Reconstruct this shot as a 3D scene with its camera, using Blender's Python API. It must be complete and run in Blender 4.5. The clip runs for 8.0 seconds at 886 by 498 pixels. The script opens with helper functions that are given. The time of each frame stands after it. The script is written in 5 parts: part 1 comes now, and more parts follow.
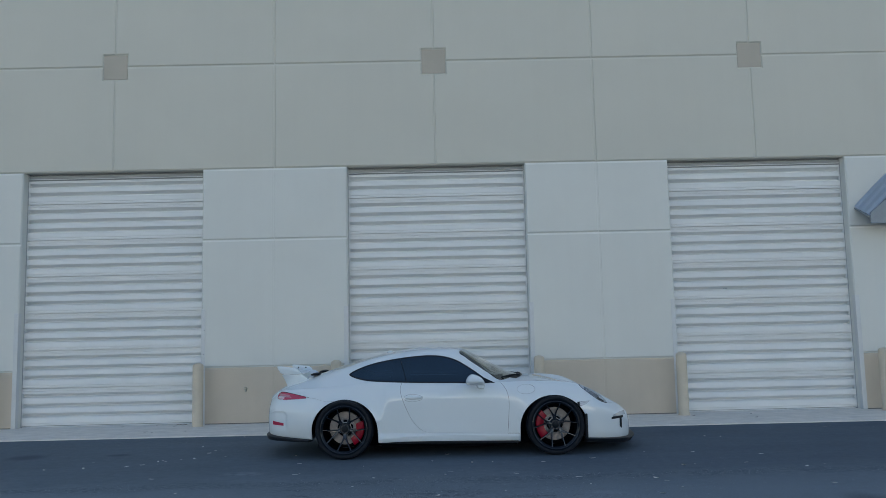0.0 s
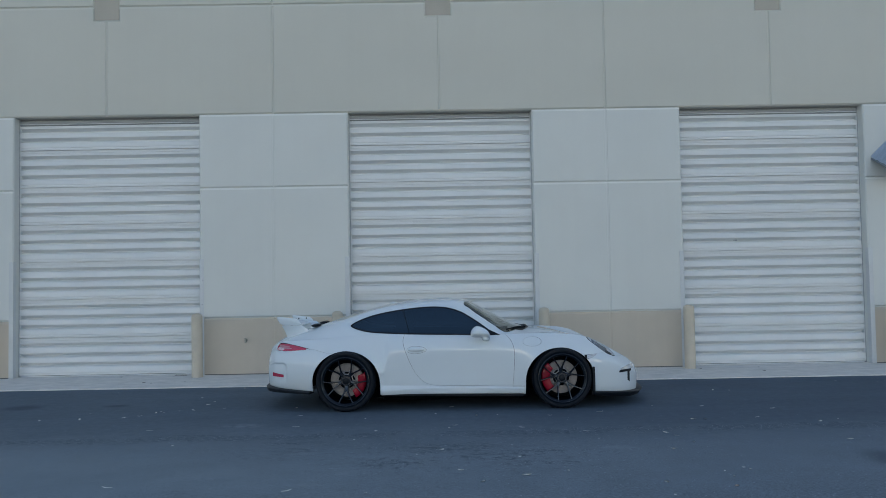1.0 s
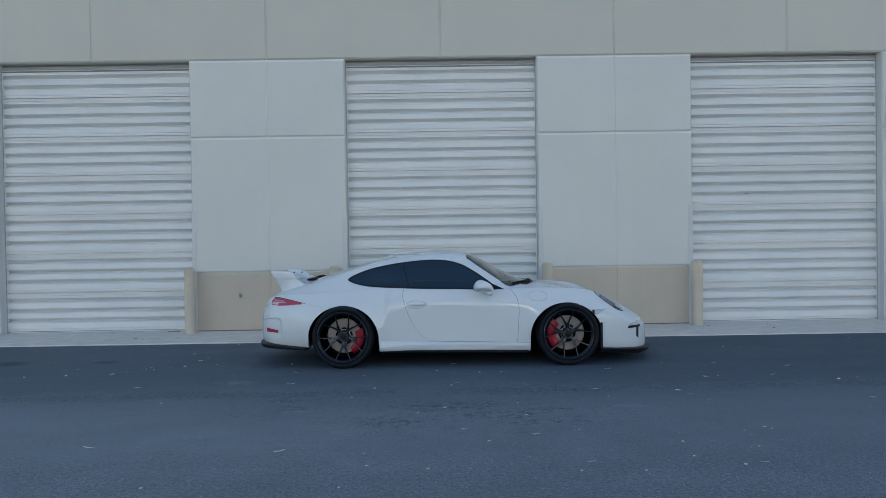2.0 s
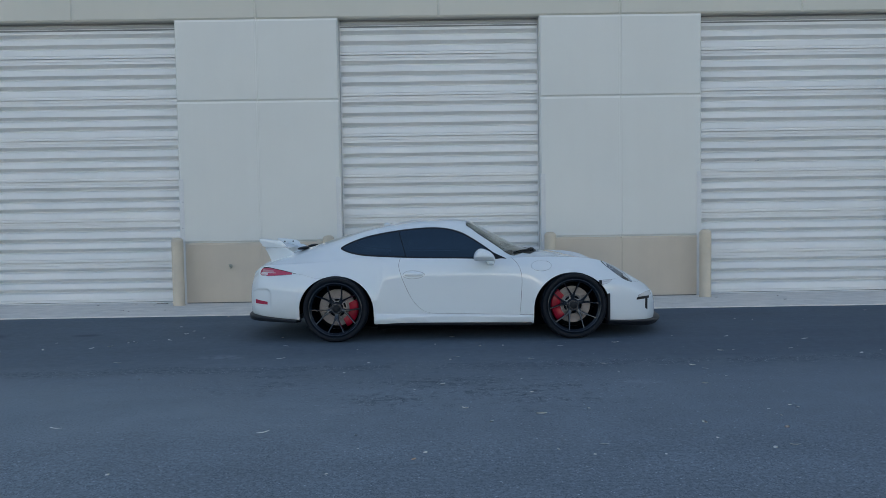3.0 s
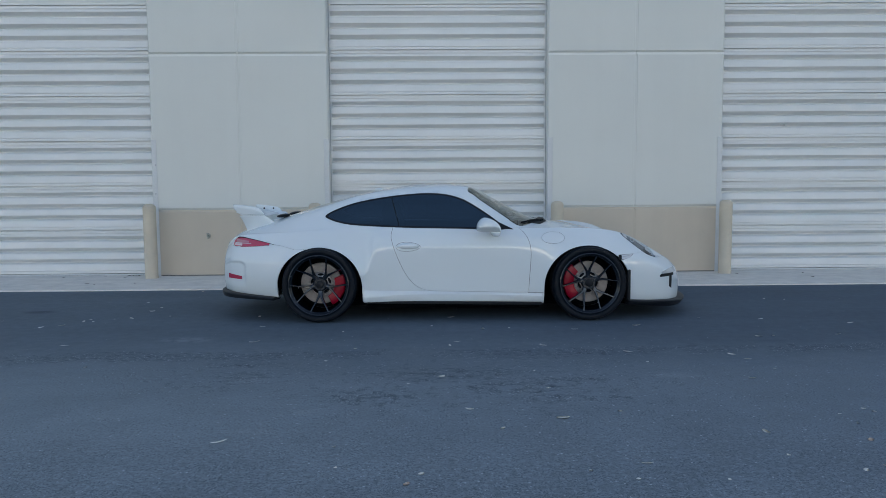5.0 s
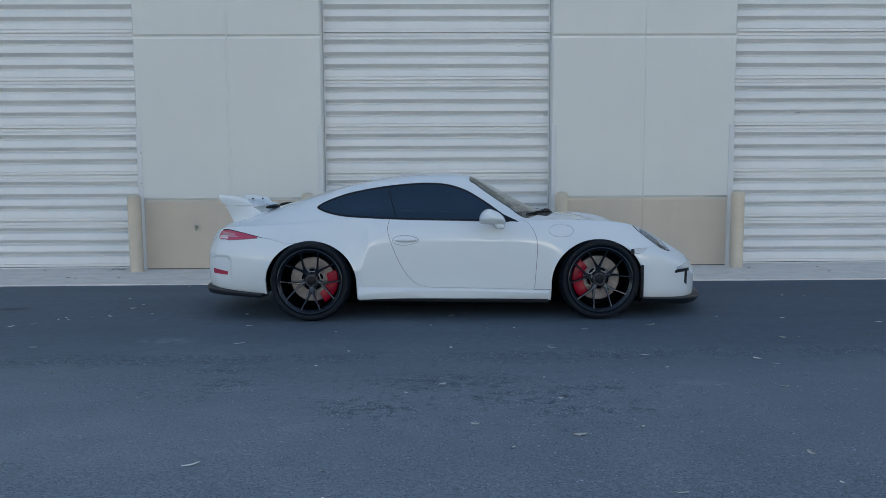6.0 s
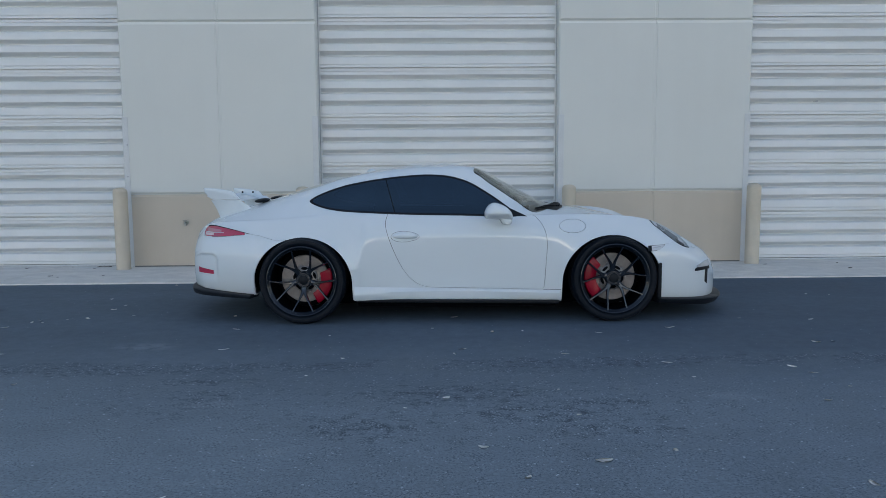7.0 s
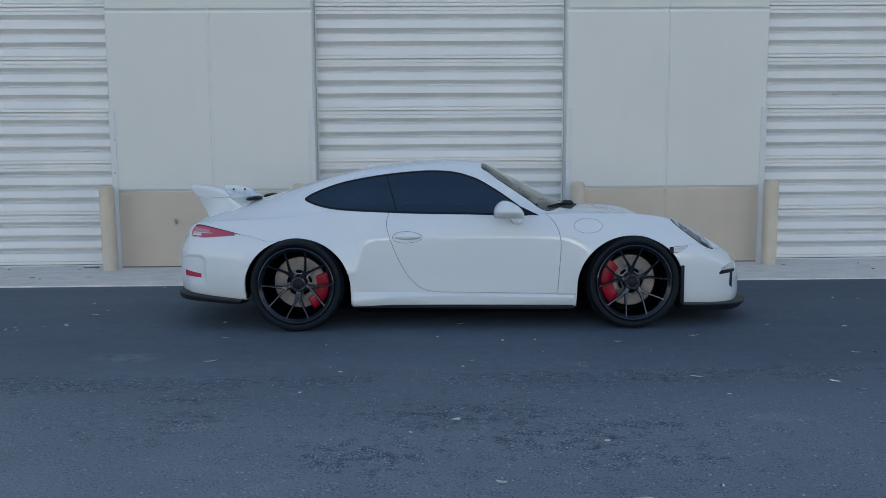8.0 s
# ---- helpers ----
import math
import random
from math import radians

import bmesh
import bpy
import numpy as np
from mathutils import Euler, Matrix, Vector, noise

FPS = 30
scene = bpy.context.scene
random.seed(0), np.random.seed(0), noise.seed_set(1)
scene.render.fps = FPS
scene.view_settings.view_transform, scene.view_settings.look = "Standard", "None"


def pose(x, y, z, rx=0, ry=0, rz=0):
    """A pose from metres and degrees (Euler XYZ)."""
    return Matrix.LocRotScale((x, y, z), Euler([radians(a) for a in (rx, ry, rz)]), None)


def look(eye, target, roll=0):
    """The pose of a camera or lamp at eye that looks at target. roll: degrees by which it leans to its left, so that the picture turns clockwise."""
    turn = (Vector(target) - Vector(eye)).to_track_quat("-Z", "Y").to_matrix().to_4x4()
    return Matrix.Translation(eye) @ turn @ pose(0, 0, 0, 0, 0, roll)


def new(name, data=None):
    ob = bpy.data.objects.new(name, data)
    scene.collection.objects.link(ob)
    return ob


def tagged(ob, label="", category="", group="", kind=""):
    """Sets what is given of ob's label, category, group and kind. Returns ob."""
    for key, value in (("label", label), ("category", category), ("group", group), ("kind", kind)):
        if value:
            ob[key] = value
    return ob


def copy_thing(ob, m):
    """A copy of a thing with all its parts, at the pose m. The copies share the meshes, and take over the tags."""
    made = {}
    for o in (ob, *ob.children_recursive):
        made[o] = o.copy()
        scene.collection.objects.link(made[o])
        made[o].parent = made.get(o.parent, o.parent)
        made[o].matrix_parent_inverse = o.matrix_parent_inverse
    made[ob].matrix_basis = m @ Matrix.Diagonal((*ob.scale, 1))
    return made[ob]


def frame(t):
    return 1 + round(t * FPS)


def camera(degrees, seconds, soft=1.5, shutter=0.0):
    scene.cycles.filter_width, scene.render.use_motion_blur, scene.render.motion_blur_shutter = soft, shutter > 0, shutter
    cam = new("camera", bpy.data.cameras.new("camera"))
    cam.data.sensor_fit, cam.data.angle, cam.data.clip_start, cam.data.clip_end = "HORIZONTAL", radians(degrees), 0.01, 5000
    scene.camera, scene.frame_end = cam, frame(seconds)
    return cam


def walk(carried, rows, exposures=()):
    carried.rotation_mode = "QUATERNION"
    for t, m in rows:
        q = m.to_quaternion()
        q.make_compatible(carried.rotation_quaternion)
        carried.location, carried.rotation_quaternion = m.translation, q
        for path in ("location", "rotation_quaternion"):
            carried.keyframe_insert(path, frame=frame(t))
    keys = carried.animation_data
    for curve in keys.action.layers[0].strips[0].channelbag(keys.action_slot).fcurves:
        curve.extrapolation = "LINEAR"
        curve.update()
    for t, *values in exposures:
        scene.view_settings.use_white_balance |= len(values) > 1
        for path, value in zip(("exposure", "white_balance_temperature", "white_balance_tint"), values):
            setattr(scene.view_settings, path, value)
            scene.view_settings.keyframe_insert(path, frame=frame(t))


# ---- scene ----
cam = camera(60.3, 8.0, 0.5)
PATH = [
    (0, (0.06, -0.212, 1.503), (0.077, 1.778, 1.704), -1.3),
    (0.5, (0.053, -0.073, 1.506), (0.066, 1.922, 1.644), -1.1),
    (1, (0.026, 0.101, 1.484), (0.037, 2.1, 1.561), -1.0),
    (1.5, (-0.001, 0.294, 1.444), (0.011, 2.294, 1.463), -0.9),
    (3, (-0.012, 0.976, 1.33), (0.006, 2.973, 1.23), -0.9),
    (3.5, (-0.014, 1.198, 1.303), (0.005, 3.194, 1.179), -0.7),
    (4, (-0.006, 1.426, 1.287), (0.015, 3.42, 1.142), -0.6),
    (4.5, (-0.023, 1.674, 1.266), (0.003, 3.668, 1.106), -0.5),
    (6, (-0.058, 2.379, 1.24), (-0.019, 4.369, 1.042), -0.3),
    (6.5, (-0.065, 2.602, 1.223), (-0.027, 4.591, 1.016), -0.4),
    (7, (-0.064, 2.845, 1.215), (-0.026, 4.834, 1.002), -0.4),
    (7.5, (-0.092, 3.086, 1.2), (-0.053, 5.074, 0.985), -0.4),
    (8, (-0.11, 3.281, 1.2), (-0.067, 5.269, 0.98), -0.4),
]
LIGHT = [(0, 1.87, 6880, 11), (1.0, 1.89, 6880, 11.5), (1.5, 1.92, 6880, 12), (3.0, 2.01, 6950, 13), (4.0, 2.05, 7000, 13.5), (6.0, 2.07, 7030, 14), (8.0, 2.08, 7080, 15)]
walk(cam, [(t, look(eye, target, roll)) for t, eye, target, roll in PATH], LIGHT)

# ---- world, sun, exposure ----
SUN_EL, SUN_AZ = 23.0, 12.0          # degrees above the horizon; turn from +y towards +x
world = bpy.data.worlds.new("sky")
scene.world = world
world.use_nodes = True
sky = world.node_tree.nodes.new("ShaderNodeTexSky")
sky.sky_type = 'NISHITA'
sky.sun_disc = False
sky.sun_elevation, sky.sun_rotation = radians(SUN_EL), radians(SUN_AZ)
sky.air_density, sky.dust_density, sky.ozone_density = 1.0, 1.5, 1.0
back = world.node_tree.nodes["Background"]
back.inputs["Strength"].default_value = 0.07
world.node_tree.links.new(sky.outputs[0], back.inputs[0])
sun_data = bpy.data.lights.new("sun", 'SUN')
sun_data.energy, sun_data.angle, sun_data.color = 4.2, radians(0.6), (1.0, 0.93, 0.84)
sun = new("sun", sun_data)
sun.matrix_world = look((0, 0, 0), (-math.sin(radians(SUN_AZ)) * math.cos(radians(SUN_EL)),
                                    -math.cos(radians(SUN_AZ)) * math.cos(radians(SUN_EL)), -math.sin(radians(SUN_EL))))


# ---- materials ----
def nodes_of(name):
    m = bpy.data.materials.new(name)
    m.use_nodes = True
    return m, m.node_tree.nodes, m.node_tree.links, m.node_tree.nodes["Principled BSDF"]


def noise_node(nt, scale, detail=4.0, rough=0.55, coords=None):
    n = nt.nodes.new("ShaderNodeTexNoise")
    n.inputs["Scale"].default_value, n.inputs["Detail"].default_value, n.inputs["Roughness"].default_value = scale, detail, rough
    if coords is not None:
        nt.links.new(coords, n.inputs["Vector"])
    return n


def ramp_node(nt, source, stops):
    r = nt.nodes.new("ShaderNodeValToRGB")
    e = r.color_ramp.elements
    while len(e) < len(stops):
        e.new(0.5)
    for el, (p, c) in zip(e, stops):
        el.position, el.color = p, (*c, 1) if len(c) == 3 else c
    nt.links.new(source, r.inputs[0])
    return r


def mix_node(nt, kind, fac, a, b):
    m = nt.nodes.new("ShaderNodeMix")
    m.data_type, m.blend_type = 'RGBA', kind
    for sock, val in ((m.inputs[0], fac), (m.inputs[6], a), (m.inputs[7], b)):
        if isinstance(val, (int, float)):
            sock.default_value = val
        elif isinstance(val, tuple):
            sock.default_value = (*val, 1)
        else:
            nt.links.new(val, sock)
    return m.outputs[2]


def surface(name, colour, rough=0.6, metal=0.0, spread=0.12, scale=3.0, fine=90.0, bump=0.15, depth=0.002, coat=0.0, streak=0.0, grit=0.35):
    """A surface with broad stains, fine grain and fine relief, in world-sized coordinates."""
    m, nodes, links, p = nodes_of(name)
    nt = m.node_tree
    geo = nodes.new("ShaderNodeNewGeometry")
    pos = geo.outputs["Position"]
    broad, grain = noise_node(nt, scale, 5, 0.6, pos), noise_node(nt, fine, 3, 0.6, pos)
    dark = tuple(c * (1 - spread) for c in colour)
    light = tuple(min(1, c * (1 + spread * 0.6)) for c in colour)
    col = ramp_node(nt, broad.outputs[0], [(0.3, dark), (0.7, light)]).outputs[0]
    col = mix_node(nt, 'MULTIPLY', grit, col, ramp_node(nt, grain.outputs[0], [(0.3, (0.72, 0.72, 0.72)), (0.65, (1, 1, 1))]).outputs[0])
    if streak:
        mp = nodes.new("ShaderNodeMapping")
        mp.inputs["Scale"].default_value = (6.0, 6.0, 0.35)
        links.new(pos, mp.inputs["Vector"])
        st = noise_node(nt, 1.0, 4, 0.6, mp.outputs[0])
        col = mix_node(nt, 'MULTIPLY', streak, col, ramp_node(nt, st.outputs[0], [(0.35, (0.7, 0.7, 0.68)), (0.6, (1, 1, 1))]).outputs[0])
    links.new(col, p.inputs["Base Color"])
    rr = nodes.new("ShaderNodeMapRange")
    rr.inputs["To Min"].default_value, rr.inputs["To Max"].default_value = max(0.02, rough - 0.1), min(1, rough + 0.1)
    links.new(broad.outputs[0], rr.inputs["Value"])
    links.new(rr.outputs[0], p.inputs["Roughness"])
    p.inputs["Metallic"].default_value = metal
    p.inputs["Coat Weight"].default_value = coat
    if bump:
        b = nodes.new("ShaderNodeBump")
        b.inputs["Strength"].default_value, b.inputs["Distance"].default_value = bump, depth
        links.new(grain.outputs[0], b.inputs["Height"])
        links.new(b.outputs[0], p.inputs["Normal"])
    return m


def plain(name, colour, rough=0.5, metal=0.0, coat=0.0, spec=0.5):
    m, nodes, links, p = nodes_of(name)
    n = noise_node(m.node_tree, 40.0, 3)
    geo = nodes.new("ShaderNodeNewGeometry")
    links.new(geo.outputs["Position"], n.inputs["Vector"])
    col = ramp_node(m.node_tree, n.outputs[0], [(0.3, tuple(c * 0.92 for c in colour)), (0.7, colour)]).outputs[0]
    links.new(col, p.inputs["Base Color"])
    p.inputs["Roughness"].default_value, p.inputs["Metallic"].default_value = rough, metal
    p.inputs["Coat Weight"].default_value, p.inputs["Specular IOR Level"].default_value = coat, spec
    return m


def tinted_glass(name, tint, straight=0.06, gloss_rough=0.0, shine=(1.0, 1.0, 1.0)):
    """A tinted pane: clear through, with gloss that grows towards grazing views. straight: the gloss seen head on."""
    m, nodes, links, p = nodes_of(name)
    nodes.remove(p)
    out = nodes["Material Output"]
    tr, gl, mx, lw = (nodes.new(k) for k in ("ShaderNodeBsdfTransparent", "ShaderNodeBsdfGlossy", "ShaderNodeMixShader", "ShaderNodeLayerWeight"))
    tr.inputs[0].default_value = (*tint, 1)
    gl.inputs["Roughness"].default_value = gloss_rough
    gl.inputs["Color"].default_value = (*shine, 1)
    lw.inputs[0].default_value = 0.5
    power, scale = nodes.new("ShaderNodeMath"), nodes.new("ShaderNodeMath")
    power.operation, scale.operation = 'POWER', 'MULTIPLY_ADD'
    power.inputs[1].default_value = 4.0
    scale.inputs[1].default_value, scale.inputs[2].default_value = 1 - straight, straight
    links.new(lw.outputs["Facing"], power.inputs[0])
    links.new(power.outputs[0], scale.inputs[0])
    links.new(scale.outputs[0], mx.inputs[0])
    links.new(tr.outputs[0], mx.inputs[1])
    links.new(gl.outputs[0], mx.inputs[2])
    links.new(mx.outputs[0], out.inputs[0])
    return m


def asphalt_material():
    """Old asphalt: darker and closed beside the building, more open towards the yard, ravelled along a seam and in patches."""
    m, nodes, links, p = nodes_of("asphalt")
    nt = m.node_tree
    pos = nodes.new("ShaderNodeNewGeometry").outputs["Position"]
    sep = nodes.new("ShaderNodeSeparateXYZ")
    links.new(pos, sep.inputs[0])
    x, y = sep.outputs[0], sep.outputs[1]

    def calc(kind, a, b=None, c=None, clamp=False):
        n = nodes.new("ShaderNodeMath")
        n.operation, n.use_clamp = kind, clamp
        for sock, val in zip(n.inputs, (a, b, c)):
            if val is None:
                continue
            if isinstance(val, (int, float)):
                sock.default_value = val
            else:
                links.new(val, sock)
        return n.outputs[0]

    def step(value, lo, hi):
        n = nodes.new("ShaderNodeMapRange")
        n.interpolation_type = 'SMOOTHSTEP'
        n.inputs["From Min"].default_value, n.inputs["From Max"].default_value = lo, hi
        links.new(value, n.inputs["Value"])
        return n.outputs[0]

    def grey(source, lo, hi, dark, light):
        return ramp_node(nt, source, [(lo, (dark, dark, dark)), (hi, (light, light, light))]).outputs[0]

    def spot(cx, cy, rx, ry):
        """1 in the middle of a flat oval, 0 outside it."""
        mp = nodes.new("ShaderNodeMapping")
        mp.inputs["Scale"].default_value = (1 / rx, 1 / ry, 0.0)
        mp.inputs["Location"].default_value = (-cx / rx, -cy / ry, 0.0)
        links.new(pos, mp.inputs["Vector"])
        n = nodes.new("ShaderNodeVectorMath")
        n.operation = 'LENGTH'
        links.new(mp.outputs[0], n.inputs[0])
        return step(n.outputs["Value"], 1.35, 0.35)

    def spots(rows):
        out = None
        for row in rows:
            o = spot(*row)
            out = o if out is None else calc('MAXIMUM', out, o)
        return out

    streaky = nodes.new("ShaderNodeMapping")
    streaky.inputs["Scale"].default_value = (0.45, 1.5, 1.0)
    links.new(pos, streaky.inputs["Vector"])
    broad = noise_node(nt, 0.8, 5, 0.6, streaky.outputs[0]).outputs[0]
    mid, clump = noise_node(nt, 2.6, 5, 0.6, pos).outputs[0], noise_node(nt, 11.0, 5, 0.65, pos).outputs[0]
    stones, grain = noise_node(nt, 70.0, 3, 0.6, pos).outputs[0], noise_node(nt, 190.0, 2, 0.6, pos).outputs[0]
    pits = noise_node(nt, 96.0, 3, 0.62, pos).outputs[0]

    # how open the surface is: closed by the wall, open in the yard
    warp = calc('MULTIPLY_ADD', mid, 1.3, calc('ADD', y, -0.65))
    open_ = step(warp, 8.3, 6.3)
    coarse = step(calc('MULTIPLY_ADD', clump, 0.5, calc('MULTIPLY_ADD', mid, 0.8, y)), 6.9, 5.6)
    # the seam runs nearly along the wall; it and the patches have lost their fines
    along = calc('MULTIPLY_ADD', x, -0.02, calc('MULTIPLY_ADD', clump, 0.30, calc('MULTIPLY_ADD', mid, 0.34, calc('ADD', y, -7.83))))
    seam = calc('MULTIPLY', step(along, 0.12, 0.03), step(along, -0.30, -0.02))
    seam = calc('MULTIPLY', seam, step(mid, 0.30, 0.52))
    loose = spots([(0.62, 7.36, 0.50, 0.15), (0.08, 6.85, 0.62, 0.26), (-0.40, 6.34, 0.36, 0.22), (0.48, 6.50, 0.48, 0.18), (0.96, 6.24, 0.22, 0.08), (-1.33, 7.15, 0.36, 0.11),
                   (-1.27, 6.84, 0.25, 0.16), (0.80, 6.65, 0.36, 0.13), (0.66, 6.27, 0.24, 0.12), (-2.45, 7.55, 0.50, 0.09)])
    loose = calc('MAXIMUM', calc('MULTIPLY', seam, 0.85), calc('MULTIPLY', loose, step(clump, 0.30, 0.62)))
    loose = calc('MAXIMUM', loose, calc('MULTIPLY', calc('MULTIPLY', spots([(0.35, 6.75, 1.9, 1.1), (-1.4, 6.9, 1.0, 0.6)]), 0.42), step(clump, 0.34, 0.62)))

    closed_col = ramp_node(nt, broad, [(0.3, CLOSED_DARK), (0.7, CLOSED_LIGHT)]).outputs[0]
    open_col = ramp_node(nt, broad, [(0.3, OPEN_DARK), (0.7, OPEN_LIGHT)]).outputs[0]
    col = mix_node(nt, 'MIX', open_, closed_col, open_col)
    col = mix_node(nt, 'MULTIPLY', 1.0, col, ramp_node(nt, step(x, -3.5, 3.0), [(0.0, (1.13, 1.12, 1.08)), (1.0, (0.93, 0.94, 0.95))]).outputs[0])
    col = mix_node(nt, 'MULTIPLY', 1.0, col, grey(mid, 0.3, 0.7, 0.92, 1.06))
    col = mix_node(nt, 'MULTIPLY', 1.0, col, grey(clump, 0.3, 0.7, 0.90, 1.08))
    rough_mix = calc('MULTIPLY_ADD', open_, 0.65, 0.35)
    col = mix_node(nt, 'MULTIPLY', rough_mix, col, grey(stones, 0.34, 0.66, 0.88, 1.10))
    col = mix_node(nt, 'MULTIPLY', rough_mix, col, grey(grain, 0.3, 0.7, 0.90, 1.08))
    col = mix_node(nt, 'MULTIPLY', coarse, col, grey(noise_node(nt, 34.0, 4, 0.65, pos).outputs[0], 0.34, 0.66, 0.78, 1.16))
    # stains: dark drips, and pale spots where dust has dried
    col = mix_node(nt, 'MIX', calc('MULTIPLY', spots([(-5.06, 9.45, 0.26, 0.20), (-3.92, 9.47, 0.16, 0.09), (3.6, 6.15, 0.22, 0.35)]), 0.5), col, (0.04, 0.052, 0.068))
    col = mix_node(nt, 'MIX', calc('MULTIPLY', calc('MULTIPLY', spots([(-0.72, 6.04, 0.10, 0.06), (-1.20, 6.73, 0.14, 0.07), (-2.02, 8.03, 0.22, 0.12), (1.55, 6.75, 0.20, 0.08), (-0.95, 5.71, 0.12, 0.05)]), step(clump, 0.35, 0.55)), 0.30), col, (0.30, 0.34, 0.36))
    # open pits between the stones, thick where the surface is loose, their shade painted dark
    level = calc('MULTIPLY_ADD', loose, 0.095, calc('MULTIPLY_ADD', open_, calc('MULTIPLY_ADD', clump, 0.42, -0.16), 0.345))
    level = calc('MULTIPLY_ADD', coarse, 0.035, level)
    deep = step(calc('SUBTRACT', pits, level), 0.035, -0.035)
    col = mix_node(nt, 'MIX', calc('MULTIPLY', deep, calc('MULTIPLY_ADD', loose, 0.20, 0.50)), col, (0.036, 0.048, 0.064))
    # crevices where lumps have broken out, the shade in them put into the colour
    lumps = nodes.new("ShaderNodeMapping")
    lumps.inputs["Scale"].default_value = (0.7, 1.1, 1.0)
    links.new(pos, lumps.inputs["Vector"])
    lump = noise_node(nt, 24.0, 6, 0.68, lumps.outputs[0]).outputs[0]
    crevice_shade = calc('MULTIPLY', step(lump, 0.50, 0.40), calc('MULTIPLY', step(loose, 0.10, 0.60), 0.46))
    col = mix_node(nt, 'MIX', crevice_shade, col, (0.040, 0.052, 0.068))
    # bare pale stones: few where closed, most where loose
    for scale, size in ((52.0, 0.34), (92.0, 0.42)):
        v = nodes.new("ShaderNodeTexVoronoi")
        v.inputs["Scale"].default_value = scale
        links.new(pos, v.inputs["Vector"])
        pick = nodes.new("ShaderNodeSeparateColor")
        links.new(v.outputs["Color"], pick.inputs[0])
        edge = calc('MULTIPLY_ADD', calc('MULTIPLY_ADD', coarse, 2.0, open_), -0.010, calc('MULTIPLY_ADD', loose, -0.24, 0.998))
        there = calc('MULTIPLY', calc('GREATER_THAN', pick.outputs[0], edge), step(v.outputs["Distance"], size, size * 0.6))
        col = mix_node(nt, 'MIX', calc('MULTIPLY', there, 0.85), col, ramp_node(nt, pick.outputs[1], [(0.0, (0.22, 0.262, 0.30)), (1.0, (0.50, 0.55, 0.60))]).outputs[0])
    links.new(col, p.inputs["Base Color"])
    p.inputs["Specular IOR Level"].default_value = 0.05
    links.new(grey(mid, 0.3, 0.7, 0.72, 0.90), p.inputs["Roughness"])
    h = mix_node(nt, 'MIX', loose, stones, lump)
    b = nodes.new("ShaderNodeBump")
    b.inputs["Distance"].default_value = 0.006
    links.new(calc('MULTIPLY_ADD', loose, 0.40, calc('MULTIPLY_ADD', open_, 0.08, 0.08)), b.inputs["Strength"])
    links.new(h, b.inputs["Height"])
    links.new(b.outputs[0], p.inputs["Normal"])
    return m


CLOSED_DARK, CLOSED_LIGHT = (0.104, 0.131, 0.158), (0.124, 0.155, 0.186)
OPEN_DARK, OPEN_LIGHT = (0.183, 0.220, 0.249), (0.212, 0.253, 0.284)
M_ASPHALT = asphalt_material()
M_CONCRETE = surface("apron_concrete", (0.755, 0.71, 0.65), 0.85, 0, 0.14, 4.5, 60, 0.3, 0.003)
M_WALL = surface("painted_wall_pale", (0.645, 0.65, 0.615), 0.8, 0, 0.03, 0.7, 150, 0.12, 0.002, streak=0.03, grit=0.12)
M_WALL_UP = surface("painted_wall_greige", (0.565, 0.55, 0.485), 0.8, 0, 0.03, 0.7, 150, 0.12, 0.002, streak=0.03, grit=0.12)
M_WALL_TAN = surface("painted_wall_tan", (0.575, 0.495, 0.398), 0.8, 0, 0.06, 1.6, 150, 0.12, 0.002, streak=0.08)
M_STUCCO = surface("white_stucco", (0.86, 0.85, 0.82), 0.85, 0, 0.04, 0.8, 90, 0.15, 0.003)
M_JOINT = surface("joint_sealant_pale", (0.76, 0.765, 0.735), 0.7, 0, 0.06, 2.0, 150, 0.1, 0.001, grit=0.2)
M_JOINT_UP = surface("joint_sealant_greige", (0.61, 0.60, 0.54), 0.7, 0, 0.06, 2.0, 150, 0.1, 0.001, grit=0.2)
M_BLOCK = surface("painted_block_taupe", (0.45, 0.41, 0.345), 0.8, 0, 0.06, 2.0, 120, 0.12, 0.002)
M_DOOR = surface("painted_steel_white", (0.70, 0.705, 0.70), 0.5, 0, 0.05, 1.5, 60, 0.05, 0.001, streak=0.05, grit=0.06)
M_TRACK = surface("galvanised_steel", (0.40, 0.41, 0.42), 0.55, 0.2, 0.15, 5, 80, 0.05, 0.001)
M_HEADER = surface("header_grey", (0.36, 0.37, 0.37), 0.6, 0, 0.1, 3, 80, 0.05, 0.001)
M_SEALGREY = plain("header_seal_and_shade_grey", (0.22, 0.225, 0.23), 0.7)
M_DIRT = surface("joint_dirt", (0.13, 0.12, 0.11), 0.9, 0, 0.3, 12, 90, 0.2, 0.002)
M_SEAL = plain("rubber_seal", (0.02, 0.02, 0.022), 0.8)
M_BOLLARD = surface("bollard_paint_tan", (0.58, 0.50, 0.39), 0.7, 0, 0.10, 4, 90, 0.1, 0.002, grit=0.12)
M_GUARD = surface("corner_guard_paint", (0.60, 0.61, 0.61), 0.5, 0, 0.06, 3, 90, 0.08, 0.001)
M_AWNING = surface("awning_blue_metal", (0.60, 0.68, 0.78), 0.32, 0.1, 0.1, 3, 60, 0.05, 0.001)
M_AWNING_TRIM = surface("awning_grey_trim", (0.25, 0.28, 0.31), 0.5, 0.2, 0.1, 3, 60, 0.05, 0.001)
M_ROOF = surface("roof_gravel", (0.3, 0.3, 0.3), 0.9, 0, 0.2, 1.0, 40, 0.3, 0.004)
M_BRASS = plain("tarnished_brass", (0.40, 0.39, 0.33), 0.5, 0.4)
